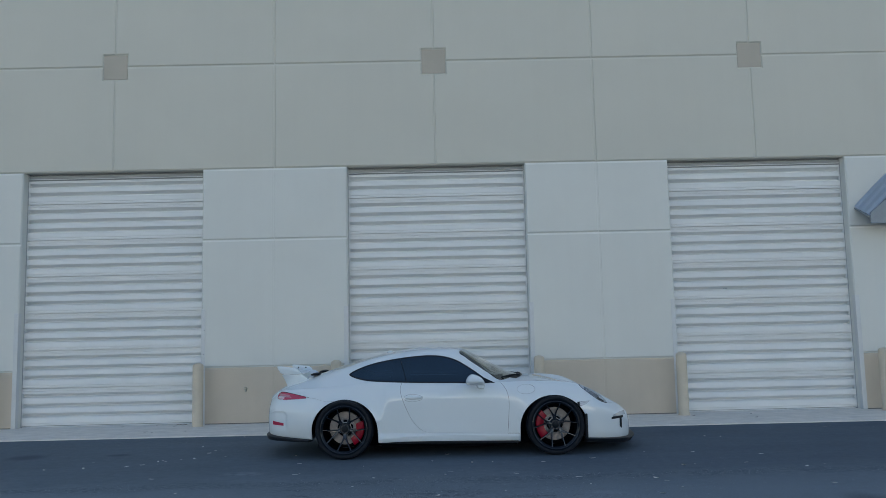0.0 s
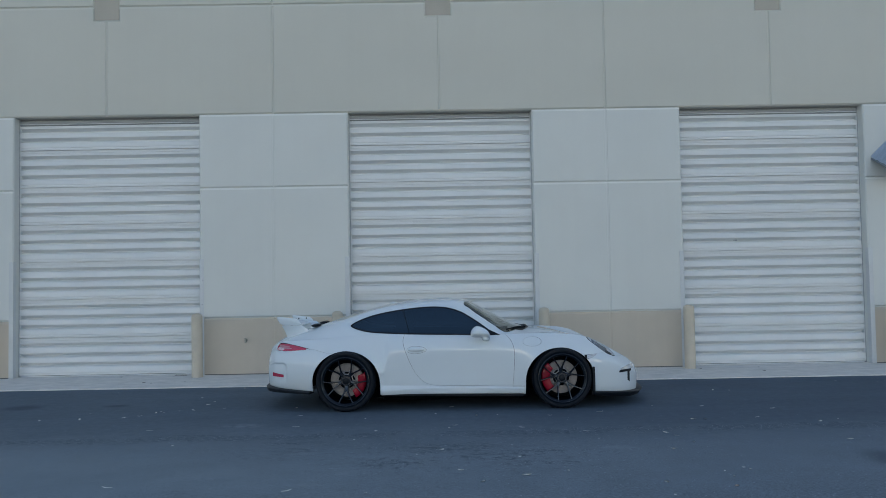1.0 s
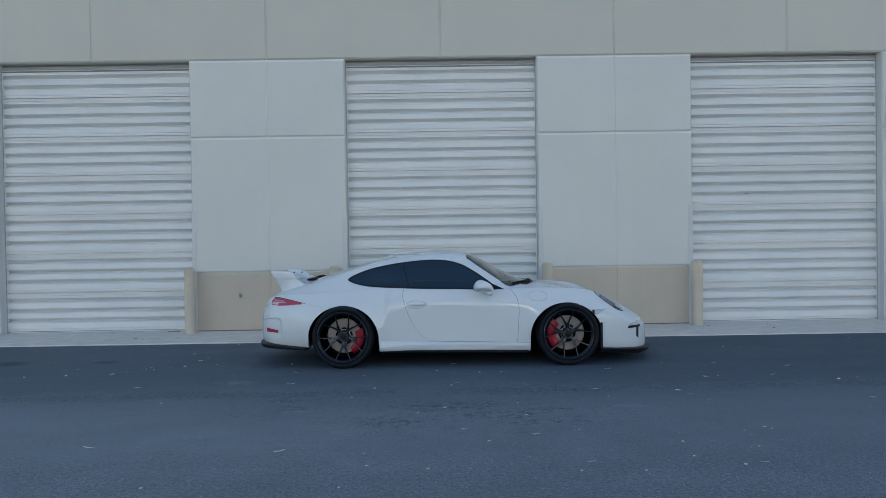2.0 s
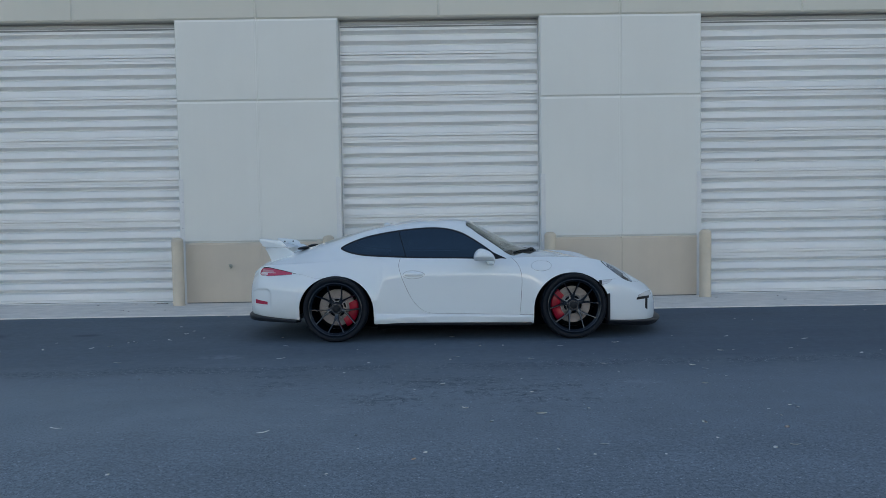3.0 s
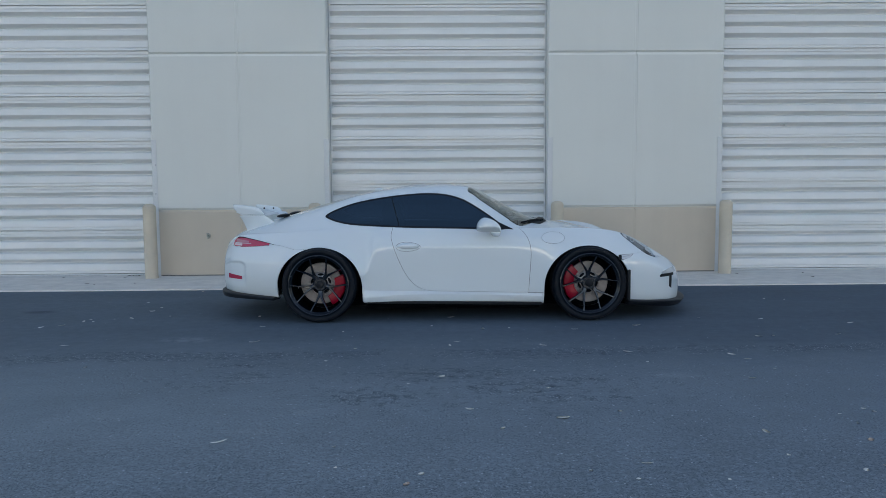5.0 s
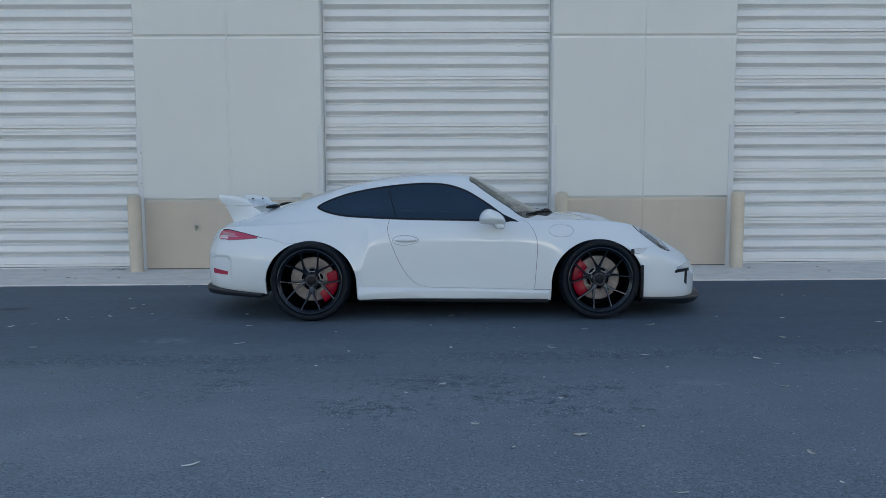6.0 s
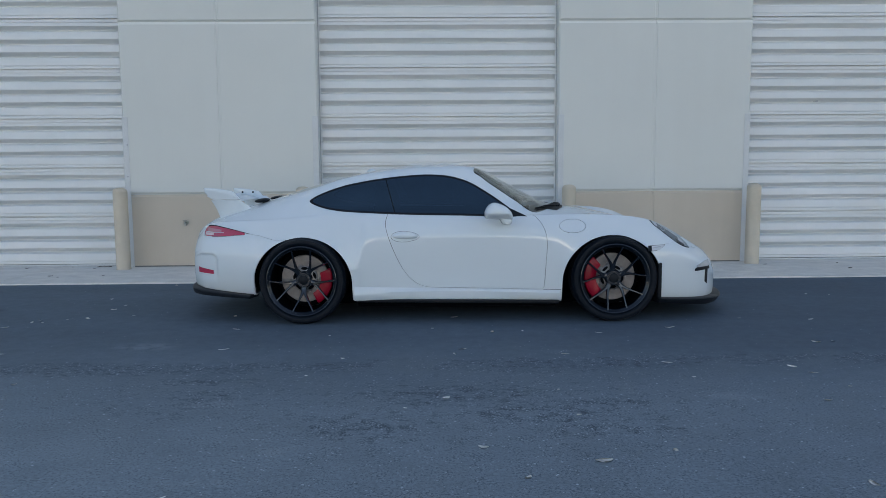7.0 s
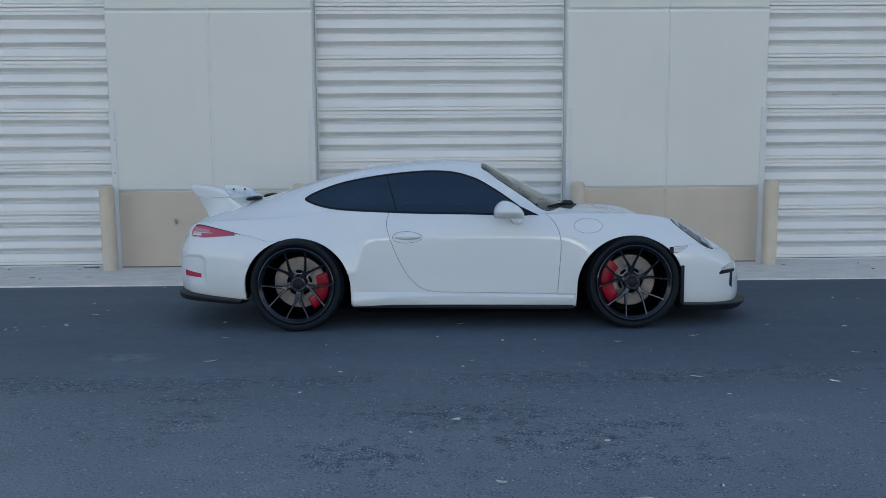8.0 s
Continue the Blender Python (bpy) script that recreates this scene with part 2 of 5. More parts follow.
M_LEAF_PALE = surface("dry_leaf_pale", (0.93, 0.91, 0.86), 0.7, 0, 0.10, 60, 300, 0.1, 0.0005)
M_LEAF_TAN = surface("dry_leaf_tan", (0.82, 0.66, 0.56), 0.7, 0, 0.15, 60, 300, 0.1, 0.0005)
M_LEAF_DARK = surface("dry_leaf_dark", (0.07, 0.045, 0.035), 0.7, 0, 0.25, 60, 300, 0.1, 0.0005)
M_PAINT, _, _, paint = nodes_of("car_paint_white")
paint.inputs["Base Color"].default_value = (0.640, 0.692, 0.720, 1)
paint.inputs["Roughness"].default_value, paint.inputs["Specular IOR Level"].default_value = 0.6, 0.0
paint.inputs["Coat Weight"].default_value, paint.inputs["Coat Roughness"].default_value, paint.inputs["Coat IOR"].default_value = 1.0, 0.015, 1.5
M_BLACK = plain("black_plastic", (0.006, 0.0082, 0.012), 0.55, spec=0.22)
M_LIP = plain("splitter_black", (0.010, 0.0125, 0.017), 0.45, spec=0.28)
M_TYRE = plain("tyre_rubber", (0.0035, 0.0070, 0.0125), 0.5, spec=0.14)
M_RIM = plain("satin_black_alloy", (0.008, 0.0135, 0.022), 0.26, 0.2, 0.3, spec=0.6)
M_DISC = surface("brake_disc_iron", (0.205, 0.19, 0.19), 0.42, 0.6, 0.25, 15, 250, 0.1, 0.0006)
M_BELL = plain("brake_bell_alloy", (0.26, 0.255, 0.265), 0.38, 0.55)
M_RED = plain("caliper_red", (0.33, 0.001, 0.021), 0.3, 0, 0.05, spec=0.25)
M_INTERIOR = plain("interior_black", (0.010, 0.0105, 0.012), 0.85, spec=0.2)
M_UNDER = plain("underbody_and_shade_black", (0.0025, 0.0035, 0.0052), 0.95, spec=0.0)
M_SIDEGLASS = tinted_glass("privacy_glass", (0.05, 0.07, 0.10), 0.112, 0.0, (0.54, 0.82, 1.0))
M_REARGLASS = tinted_glass("rear_glass", (0.10, 0.105, 0.115), 0.06)
M_CLEARGLASS = tinted_glass("windscreen_glass", (0.54, 0.55, 0.50), 0.07)
M_LENS = tinted_glass("lamp_lens", (0.9, 0.92, 0.93))
M_REDLENS = plain("tail_lens_red", (0.48, 0.035, 0.080), 0.12, 0, 1.0)
M_CHROME = plain("lamp_reflector", (0.75, 0.77, 0.8), 0.15, 1.0)
M_LAMPWHITE = plain("lamp_housing_grey", (0.55, 0.57, 0.60), 0.25, 0.0)
M_LAMPDARK = plain("lamp_cavity_grey", (0.19, 0.215, 0.25), 0.2, 0.4, 0.5)
M_LAMPGREY = plain("strip_lamp_grey", (0.62, 0.64, 0.66), 0.12, 0.3, 1.0)
M_LENSSHEEN = plain("tail_lens_sheen", (0.48, 0.17, 0.21), 0.15, 0, 1.0)
M_CLEARLENS = plain("tail_lens_clear", (0.68, 0.50, 0.53), 0.15, 0, 1.0)


# ---- mesh helpers ----
def mesh_object(name, bm, material, smooth=None):
    me = bpy.data.meshes.new(name)
    if smooth is not None:
        for f in bm.faces:
            f.smooth = True
        for e in bm.edges:
            if len(e.link_faces) == 2 and e.calc_face_angle(0) > radians(smooth):
                e.smooth = False
    bm.to_mesh(me)
    bm.free()
    me.materials.append(material)
    return new(name, me)


def part(name, bm, material, parent, label="", smooth=None):
    """Links a bmesh as one mesh object under a thing or a part, in the parent's own coordinates."""
    ob = mesh_object(name, bm, material, smooth)
    ob.parent = parent
    return tagged(ob, label=label)


def thing(name, m, label, category, group="", kind=""):
    ob = new(name)
    ob.matrix_world = m
    return tagged(ob, label, category, group, kind)


def box(x0, x1, y0, y1, z0, z1, bevel=0.0, segments=2, bm=None):
    bm = bm or bmesh.new()
    made = bmesh.ops.create_cube(bm, size=1.0)["verts"]
    bmesh.ops.transform(bm, verts=made, matrix=Matrix.LocRotScale(((x0 + x1) / 2, (y0 + y1) / 2, (z0 + z1) / 2), None, (x1 - x0, y1 - y0, z1 - z0)))
    if bevel:
        edges = list({e for v in made for e in v.link_edges})
        bmesh.ops.bevel(bm, geom=edges, offset=bevel, segments=segments, affect='EDGES', profile=0.5)
    return bm


def lathe(profile, segments=48, axis='Z', closed=False, bm=None):
    """Turns a profile of (radius, height) round an axis."""
    bm = bm or bmesh.new()
    rings = []
    for i in range(segments):
        a = 2 * math.pi * i / segments
        c, s = math.cos(a), math.sin(a)
        rings.append([bm.verts.new((r * c, r * s, h) if axis == 'Z' else (r * c, h, r * s)) for r, h in profile])
    n = len(profile)
    for i in range(segments):
        a, b = rings[i], rings[(i + 1) % segments]
        for j in range(n if closed else n - 1):
            k = (j + 1) % n
            bm.faces.new((a[j], b[j], b[k], a[k]))
    bmesh.ops.remove_doubles(bm, verts=bm.verts, dist=1e-6)
    bmesh.ops.recalc_face_normals(bm, faces=bm.faces)
    return bm


def prism(points, depth, axis='Y', bevel=0.0, segments=1, front_only=False):
    """A flat outline of (a, b) given thickness: along y from 0 to depth (outline in x, z), or along z (outline in x, y)."""
    bm = bmesh.new()
    put = (lambda p, d: (p[0], d, p[1])) if axis == 'Y' else (lambda p, d: (p[0], p[1], d))
    a = [bm.verts.new(put(p, 0)) for p in points]
    b = [bm.verts.new(put(p, depth)) for p in points]
    n = len(points)
    bm.faces.new(a)
    bm.faces.new(list(reversed(b)))
    for i in range(n):
        bm.faces.new((a[i], b[i], b[(i + 1) % n], a[(i + 1) % n]))
    bmesh.ops.recalc_face_normals(bm, faces=bm.faces)
    if bevel:
        keep = set(a)
        edges = [e for e in bm.edges if (e.verts[0] in keep and e.verts[1] in keep) or not front_only]
        bmesh.ops.bevel(bm, geom=edges, offset=bevel, segments=segments, affect='EDGES', profile=0.5)
    return bm


def tube(path, radius, sides=8, bm=None):
    """A round bar along a path of points."""
    bm = bm or bmesh.new()
    pts = [Vector(p) for p in path]
    rings = []
    for i, p in enumerate(pts):
        d = (pts[min(i + 1, len(pts) - 1)] - pts[max(i - 1, 0)]).normalized()
        u = d.orthogonal().normalized() if i == 0 else (u - d * u.dot(d)).normalized()
        w = d.cross(u)
        r = radius[i] if isinstance(radius, (list, tuple)) else radius
        rings.append([bm.verts.new(p + (u * math.cos(2 * math.pi * k / sides) + w * math.sin(2 * math.pi * k / sides)) * r) for k in range(sides)])
    for a, b in zip(rings, rings[1:]):
        for k in range(sides):
            bm.faces.new((a[k], a[(k + 1) % sides], b[(k + 1) % sides], b[k]))
    bm.faces.new(list(reversed(rings[0])))
    bm.faces.new(rings[-1])
    return bm


# ---- ground ----
WALL = 12.6                     # the wall's face
MOD, MID = 5.488, 0.077          # one bay, and the middle of the middle door
HALF = 1.524                    # half a door opening
BASE, BAND, JOINT, HEAD, UPPER, TOP = -0.034, 0.900, 3.03, 4.245, 6.072, 10.0
APRON = 11.0
DEPTH = 0.22                    # how far the doors stand back


def ground_height(y):
    return float(np.interp(y, [6.8, 8.2, 9.9, 10.8, WALL, 14], [0.0, 0.0, 0.0, -0.004, -0.040, -0.045]))


def build_ground():
    bm = bmesh.new()
    xs = [-900, -300, -100, -40, -20] + list(np.linspace(-12, 12, 25)) + [20, 40, 100, 300, 900]
    ys = [-900, -300, -100, -40, -20, -10] + list(np.linspace(-5, 6.8, 19)) + [7.1, 7.5, 7.9, 8.2, 9.0, 9.9, 10.3, 10.6, 10.8, 11.2, 11.8, WALL, 14, 40, 300, 900]
    rows = [[bm.verts.new((x, y, ground_height(y))) for x in xs] for y in ys]
    for a, b in zip(rows, rows[1:]):
        for i in range(len(xs) - 1):
            bm.faces.new((a[i], a[i + 1], b[i + 1], b[i]))
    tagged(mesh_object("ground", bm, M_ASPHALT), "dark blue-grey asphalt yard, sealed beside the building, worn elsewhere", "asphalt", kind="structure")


build_ground()


# ---- the building ----
def panel_outline(x0, x1, z0, z1, notch=None):
    """A panel's outline; notch = (corner, half width, half height) takes a square out of one corner."""
    if not notch:
        return [(x0, z0), (x1, z0), (x1, z1), (x0, z1)]
    corner, w, h = notch
    return {"bl": [(x0 + w, z0), (x1, z0), (x1, z1), (x0, z1), (x0, z0 + h), (x0 + w, z0 + h)],
            "br": [(x0, z0), (x1 - w, z0), (x1 - w, z0 + h), (x1, z0 + h), (x1, z1), (x0, z1)],
            "tl": [(x0, z0), (x1, z0), (x1, z1), (x0 + w, z1), (x0 + w, z1 - h), (x0, z1 - h)],
            "tr": [(x0, z0), (x1, z0), (x1, z1 - h), (x1 - w, z1 - h), (x1 - w, z1), (x0, z1)]}[corner]


BAYS = range(-3, 4)
DOOR_BAYS = (-1, 0, 1)
wall = thing("wall_north", Matrix.Identity(4), "tilt-up concrete warehouse wall, pale piers, greige above, tan base band", "wall", kind="structure")


def build_wall():
    g = 0.005                                   # half a joint
    # the core behind the panels, with the three openings through it
    x0, x1 = MID - 3.5 * MOD, MID + 3.5 * MOD
    cuts = [x0] + [v for k in DOOR_BAYS for v in (MID + k * MOD - HALF + 0.004, MID + k * MOD + HALF - 0.004)] + [x1]
    for a, b in zip(cuts[0::2], cuts[1::2]):
        part("wall_core", box(a, b, WALL + 0.0265, WALL + DEPTH, BASE - 0.1, HEAD + 0.02), M_WALL, wall)
    part("wall_core", box(x0, x1, WALL + 0.0265, WALL + DEPTH + 0.1, HEAD + 0.02, TOP), M_WALL_UP, wall)

    def panel(x0, x1, z0, z1, material, notch=None, proud=0.0):
        """A panel whose edges slope back to the joints: a long shallow slope along the top, short ones elsewhere."""
        outer = panel_outline(x0 + 0.0015, x1 - 0.0015, z0 + g, z1 - g, notch)
        n = len(outer)
        inner = []
        for i, (x, z) in enumerate(outer):
            px, pz = x, z
            for (ax, az), (bx, bz) in ((outer[i - 1], outer[i]), (outer[i], outer[(i + 1) % n])):
                if abs(az - bz) < 1e-9:
                    pz = z + 0.022 if bx > ax else z - 0.026
                else:
                    px = x - 0.018 if bz > az else x + 0.018
            inner.append((px, pz))
        bm = bmesh.new()
        rings = [[bm.verts.new((x, WALL - proud + d, z)) for x, z in pts] for pts, d in ((inner, 0.0), (outer, 0.022), (outer, 0.045))]
        bm.faces.new(rings[0])
        for a, b in zip(rings, rings[1:]):
            for i in range(n):
                bm.faces.new((a[i], b[i], b[(i + 1) % n], a[(i + 1) % n]))
        bmesh.ops.recalc_face_normals(bm, faces=bm.faces)
        part("panel", bm, material, wall)

    half = MOD / 2

    def filler(x, z0, z1, material, back=0.0065):
        part("joint_filler", box(x - 0.0155, x + 0.0155, WALL + back, WALL + 0.03, z0, z1, 0.002, 1), material, wall)

    for k in BAYS:
        c = MID + k * MOD
        filler(c, HEAD + 0.03, UPPER - 0.24, M_WALL_UP, 0.013)
        filler(c, UPPER + 0.24, TOP - 0.93, M_WALL_UP, 0.013)
        if k < 3:
            filler(c + half, HEAD + 0.03, UPPER - 0.03, M_WALL_UP, 0.013)
            filler(c + half, UPPER + 0.03, TOP - 0.93, M_WALL_UP, 0.013)
            filler(c + half, JOINT + 0.03, HEAD - 0.03, M_WALL, 0.0045)
            filler(c + half, BAND + 0.03, JOINT - 0.03, M_WALL, 0.0045)
            filler(c + half, BASE, BAND - 0.03, M_WALL_TAN, 0.0045)
        # above the doors: two panels a bay, with a square block set at the joint over the door
        for s in (-1, 1):
            a, b = (c - half, c) if s < 0 else (c, c + half)
            panel(a, b, HEAD, UPPER, M_WALL_UP, ("tr" if s < 0 else "tl", 0.205, 0.215))
            panel(a, b, UPPER, TOP - 0.9, M_WALL_UP, ("br" if s < 0 else "bl", 0.205, 0.215))
            panel(a, b, TOP - 0.9, TOP, M_WALL_UP)
        part("block", box(c - 0.203, c + 0.203, WALL + 0.0175, WALL + 0.035, UPPER - 0.211, UPPER + 0.211), M_BLOCK, wall, "recessed taupe square")
        for s in (-1, 1):
            a, b = sorted((c + s * 0.209, c + s * half))
            part("joint_filler", box(a, b, WALL + 0.0025, WALL + 0.03, UPPER - 0.028, UPPER - 0.003), M_JOINT_UP, wall)
    # piers, each of two panels side by side
    edges = [MID + k * MOD for k in BAYS]
    for k in range(-3, 3):
        pier = MID + (k + 0.5) * MOD
        left = MID + k * MOD + (HALF if k in DOOR_BAYS else 0)
        right = MID + (k + 1) * MOD - (HALF if k + 1 in DOOR_BAYS else 0)
        for a, b, outer in ((left, pier, -1), (pier, right, 1)):
            part("joint_filler", box(a + 0.004, b - 0.004, WALL + 0.0025, WALL + 0.03, JOINT - 0.028, JOINT - 0.003), M_JOINT, wall)
            part("joint_filler", box(a + 0.004, b - 0.004, WALL + 0.0025, WALL + 0.03, HEAD - 0.028, HEAD - 0.003), M_JOINT, wall)
            trim = (0.045 if (k in DOOR_BAYS if outer < 0 else k + 1 in DOOR_BAYS) else 0)
            panel(a - (g if trim else 0), b + 0, JOINT, HEAD, M_WALL) if outer < 0 else panel(a, b + (g if trim else 0), JOINT, HEAD, M_WALL)
            panel(a - (g if trim else 0), b, BAND, JOINT, M_WALL) if outer < 0 else panel(a, b + (g if trim else 0), BAND, JOINT, M_WALL)
            if outer < 0:
                panel(a + trim, b, BASE - 0.05, BAND, M_WALL_TAN, proud=0.0)
            else:
                panel(a, b - trim, BASE - 0.05, BAND, M_WALL_TAN, proud=0.0)
    # a dirty joint where the piers meet the apron
    for k in range(-3, 3):
        left = MID + k * MOD + (HALF + 0.07 if k in DOOR_BAYS else 0)
        right = MID + (k + 1) * MOD - (HALF + 0.07 if k + 1 in DOOR_BAYS else 0)
        part("base_joint", box(left, right, WALL - 0.003, WALL + 0.004, BASE, -0.010), M_DIRT, wall)
    # painted lintel faces over the openings
    for k in DOOR_BAYS:
        c = MID + k * MOD
        part("lintel", box(c - HALF, c + HALF, WALL + 0.031, WALL + DEPTH + 0.06, HEAD + 0.002, HEAD + 0.018), M_WALL_UP, wall)
    # steel angles that guard the corners of the piers
    for k in DOOR_BAYS:
        for s in (-1, 1):
            e = MID + k * MOD + s * HALF
            a, b = (e - 0.004, e + 0.066) if s > 0 else (e - 0.066, e + 0.004)
            bm = box(a, b, WALL - 0.006, WALL + 0.002, BASE - 0.01, 1.87, 0.002, 1)
            c, d = (e - 0.006, e + 0.002) if s > 0 else (e - 0.002, e + 0.006)
            box(c, d, WALL - 0.004, WALL + 0.09, BASE - 0.01, 1.87, 0.002, 1, bm)
            part("corner_guard", bm, M_GUARD, wall, "white-painted steel angle")
    for x, z in ((-3.850, 1.126), (-3.838, 1.523)):
        bb = lathe([(0.0, -0.007), (0.006, -0.006), (0.010, -0.002), (0.010, 0.001), (0.0, 0.001)], 10, 'Y')
        bmesh.ops.translate(bb, verts=bb.verts, vec=(x, WALL - 0.006, z))
        part("bolt", bb, M_TRACK, wall, "small grey bolt head")


build_wall()


def build_shell():
    """The rest of the building: sides, back and roof, which keep the sun and sky out."""
    x0, x1 = MID - 3.5 * MOD, MID + 3.5 * MOD
    y1 = WALL + 26.0
    for name, b in (("wall_west", (x0, x0 + 0.2, WALL + DEPTH + 0.1, y1, BASE - 0.1, TOP)), ("wall_east", (x1 - 0.2, x1, WALL + DEPTH + 0.1, y1, BASE - 0.1, TOP)),
                    ("wall_back", (x0, x1, y1, y1 + 0.2, BASE - 0.1, TOP))):
        tagged(mesh_object(name, box(*b), M_WALL_UP), "plain greige concrete warehouse wall", "wall", kind="structure")
    tagged(mesh_object("roof", box(x0 - 0.02, x1 + 0.02, WALL + 0.012, y1 + 0.2, TOP + 0.002, TOP + 0.15), M_ROOF), "flat grey warehouse roof", "roof", kind="structure")


build_shell()

# a plain pale wall closes the far side of the yard
tagged(mesh_object("wall_south", box(-60, 60, -46.3, -46.0, -0.1, 3.2), M_STUCCO), "plain white wall across the yard, in sunlight", "wall", kind="structure")

SECTION = 0.6212


def rib_profile():
    """One section of a door: (height below its top, how far it stands back)."""
    h = SECTION
    pts = [(0.0, 0.040), (0.008, 0.038), (0.010, 0.0), (0.040, 0.0), (0.041, 0.014), (0.047, 0.014), (0.050, 0.0), (0.085, 0.0)]
    for top, nxt in ((0.085, 0.250), (0.250, 0.407), (0.407, 0.570)):
        pts += [(top + 0.001, 0.004), (top + 0.044, 0.074), (top + 0.050, 0.076), (top + 0.053, 0.072), (top + 0.072, 0.010), (top + 0.080, 0.003), (nxt - 0.02, 0.0), (nxt, 0.0)]
    pts += [(0.571, 0.012), (0.578, 0.012), (0.582, 0.001), (h - 0.010, 0.0), (h - 0.009, 0.038), (h, 0.040)]
    return pts


def build_door(k, index):
    c = MID + k * MOD
    y = WALL + 0.17
    d = thing("door_%d" % index, pose(c, y, 0), "closed white ribbed steel sectional dock door", "door", kind="structure")
    prof = rib_profile()
    seed = random.Random(index)
    bm = bmesh.new()
    xs = np.linspace(-HALF + 0.026, HALF - 0.026, 9)
    for k2 in range(7):
        top = -0.006 + SECTION * (k2 + 1)
        bm = bmesh.new()
        bow = seed.uniform(-0.003, 0.003)
        rows = [[bm.verts.new((x, dep + bow * math.sin(math.pi * (x / (2 * HALF) + 0.5)), top - h)) for x in xs] for h, dep in prof]
        for a, b in zip(rows, rows[1:]):
            for i in range(len(xs) - 1):
                bm.faces.new((a[i], b[i], b[i + 1], a[i + 1]))
        bm.normal_update()
        back = [bm.verts.new((x, 0.098, z)) for x, z in ((xs[0], top), (xs[-1], top), (xs[-1], top - SECTION), (xs[0], top - SECTION))]
        bm.faces.new(list(reversed(back)))
        part("section", bm, M_DOOR, d)
    part("bottom_seal", box(-HALF + 0.03, HALF - 0.03, 0.004, 0.045, BASE + 0.004, -0.012, 0.004, 1), M_SEAL, d, "black rubber seal")
    part("bottom_bar", box(-HALF + 0.035, HALF - 0.035, -0.006, 0.02, -0.024, -0.007, 0.003, 1), M_DOOR, d)
    for s in (-1, 1):
        a, b = sorted((s * (HALF - 0.002), s * (HALF - 0.012)))
        part("track", box(a, b, -0.003, 0.075, BASE + 0.003, HEAD, 0.002, 1), M_TRACK, d, "grey steel guide track")
    for s in (-1, 1):
        a, b = sorted((s * (HALF - 0.0125), s * (HALF - 0.0255)))
        part("end_stile", box(a, b, 0.003, 0.096, -0.008, HEAD, 0.002, 1), M_DOOR, d)
    if index == 3:
        lb = box(-0.605, -0.567, -0.010, 0.004, 2.022, 2.044, 0.003, 1)
        box(-0.632, -0.603, -0.006, 0.003, 2.028, 2.038, 0.002, 1, lb)
        part("latch", lb, M_TRACK, d, "small grey steel latch")
    part("header_bar", box(-HALF + 0.021, HALF - 0.021, -0.008, 0.0, 4.170, 4.220, 0.003, 1), M_HEADER, d, "grey steel header")
    part("header_seal", box(-HALF + 0.021, HALF - 0.021, -0.012, 0.0, 4.136, 4.157, 0.004, 1), M_SEALGREY, d, "dark grey rubber seal")
    # the lintel's shadow over the door head, built as a dark grey strip
    part("header_shade", box(-HALF + 0.021, HALF - 0.021, -0.006, 0.0, 4.222, HEAD, 0.002, 1), M_SEALGREY, d, "dark grey strip standing for the shadow under the lintel")
    return d


for n, k in enumerate(DOOR_BAYS):
    build_door(k, n + 1)

# ---- concrete apron in slabs ----
def build_apron():
    p = thing("pavement", Matrix.Identity(4), "pale stained concrete apron along the wall", "pavement", kind="structure")
    xs = [MID - 3.5 * MOD] + [3.46 + MOD / 2 * i for i in range(-8, 6)] + [MID + 3.5 * MOD]
    rng = random.Random(4)
    for a, b in zip(xs, xs[1:]):
        bm = bmesh.new()
        n = 24
        front, rear, low = [], [], []
        for i in range(n + 1):
            x = a + 0.004 + (b - a - 0.008) * i / n
            y = APRON + 0.016 * noise.noise((x * 1.7, 0, 3)) + 0.010 * noise.noise((x * 7, 0, 5))
            front.append(bm.verts.new((x, y + 0.01, ground_height(y) + 0.014)))
            low.append(bm.verts.new((x, y, ground_height(y) - 0.02)))
            rear.append(bm.verts.new((x, WALL + DEPTH + 0.02, -0.027)))
        for i in range(n):
            bm.faces.new((front[i], front[i + 1], rear[i + 1], rear[i]))
            bm.faces.new((low[i], low[i + 1], front[i + 1], front[i]))
        for i in (0, n):
            v = bm.verts.new((front[i].co.x, WALL + DEPTH + 0.02, -0.08))
            bm.faces.new((low[i], front[i], rear[i], v))
        bmesh.ops.recalc_face_normals(bm, faces=bm.faces)
        part("slab", bm, M_CONCRETE, p)


build_apron()


# ---- bollards, tap, awning ----
def build_bollards():
    cap = [(0.0, 1.014), (0.030, 1.012), (0.056, 1.004), (0.076, 0.989), (0.083, 0.974), (0.085, 0.958), (0.0, 0.958)]
    prof = [(0.0, 0.957), (0.085, 0.957), (0.085, 0.02), (0.089, 0.012), (0.089, 0.0), (0.0, 0.0)]
    first = None
    for x in (-7.33, -3.85, -1.61, 1.69, 4.01, 7.335):
        m = pose(x, 12.32, ground_height(12.32) + 0.0135)
        if first is None:
            first = thing("bollard", m, "tan-painted round steel bollard with domed cap on the apron", "bollard", "bollards by the doors")
            part("post", lathe(prof, 32), M_BOLLARD, first, smooth=40)
            part("cap", lathe(cap, 32), M_BOLLARD, first, smooth=40)
        else:
            copy_thing(first, m)


build_bollards()


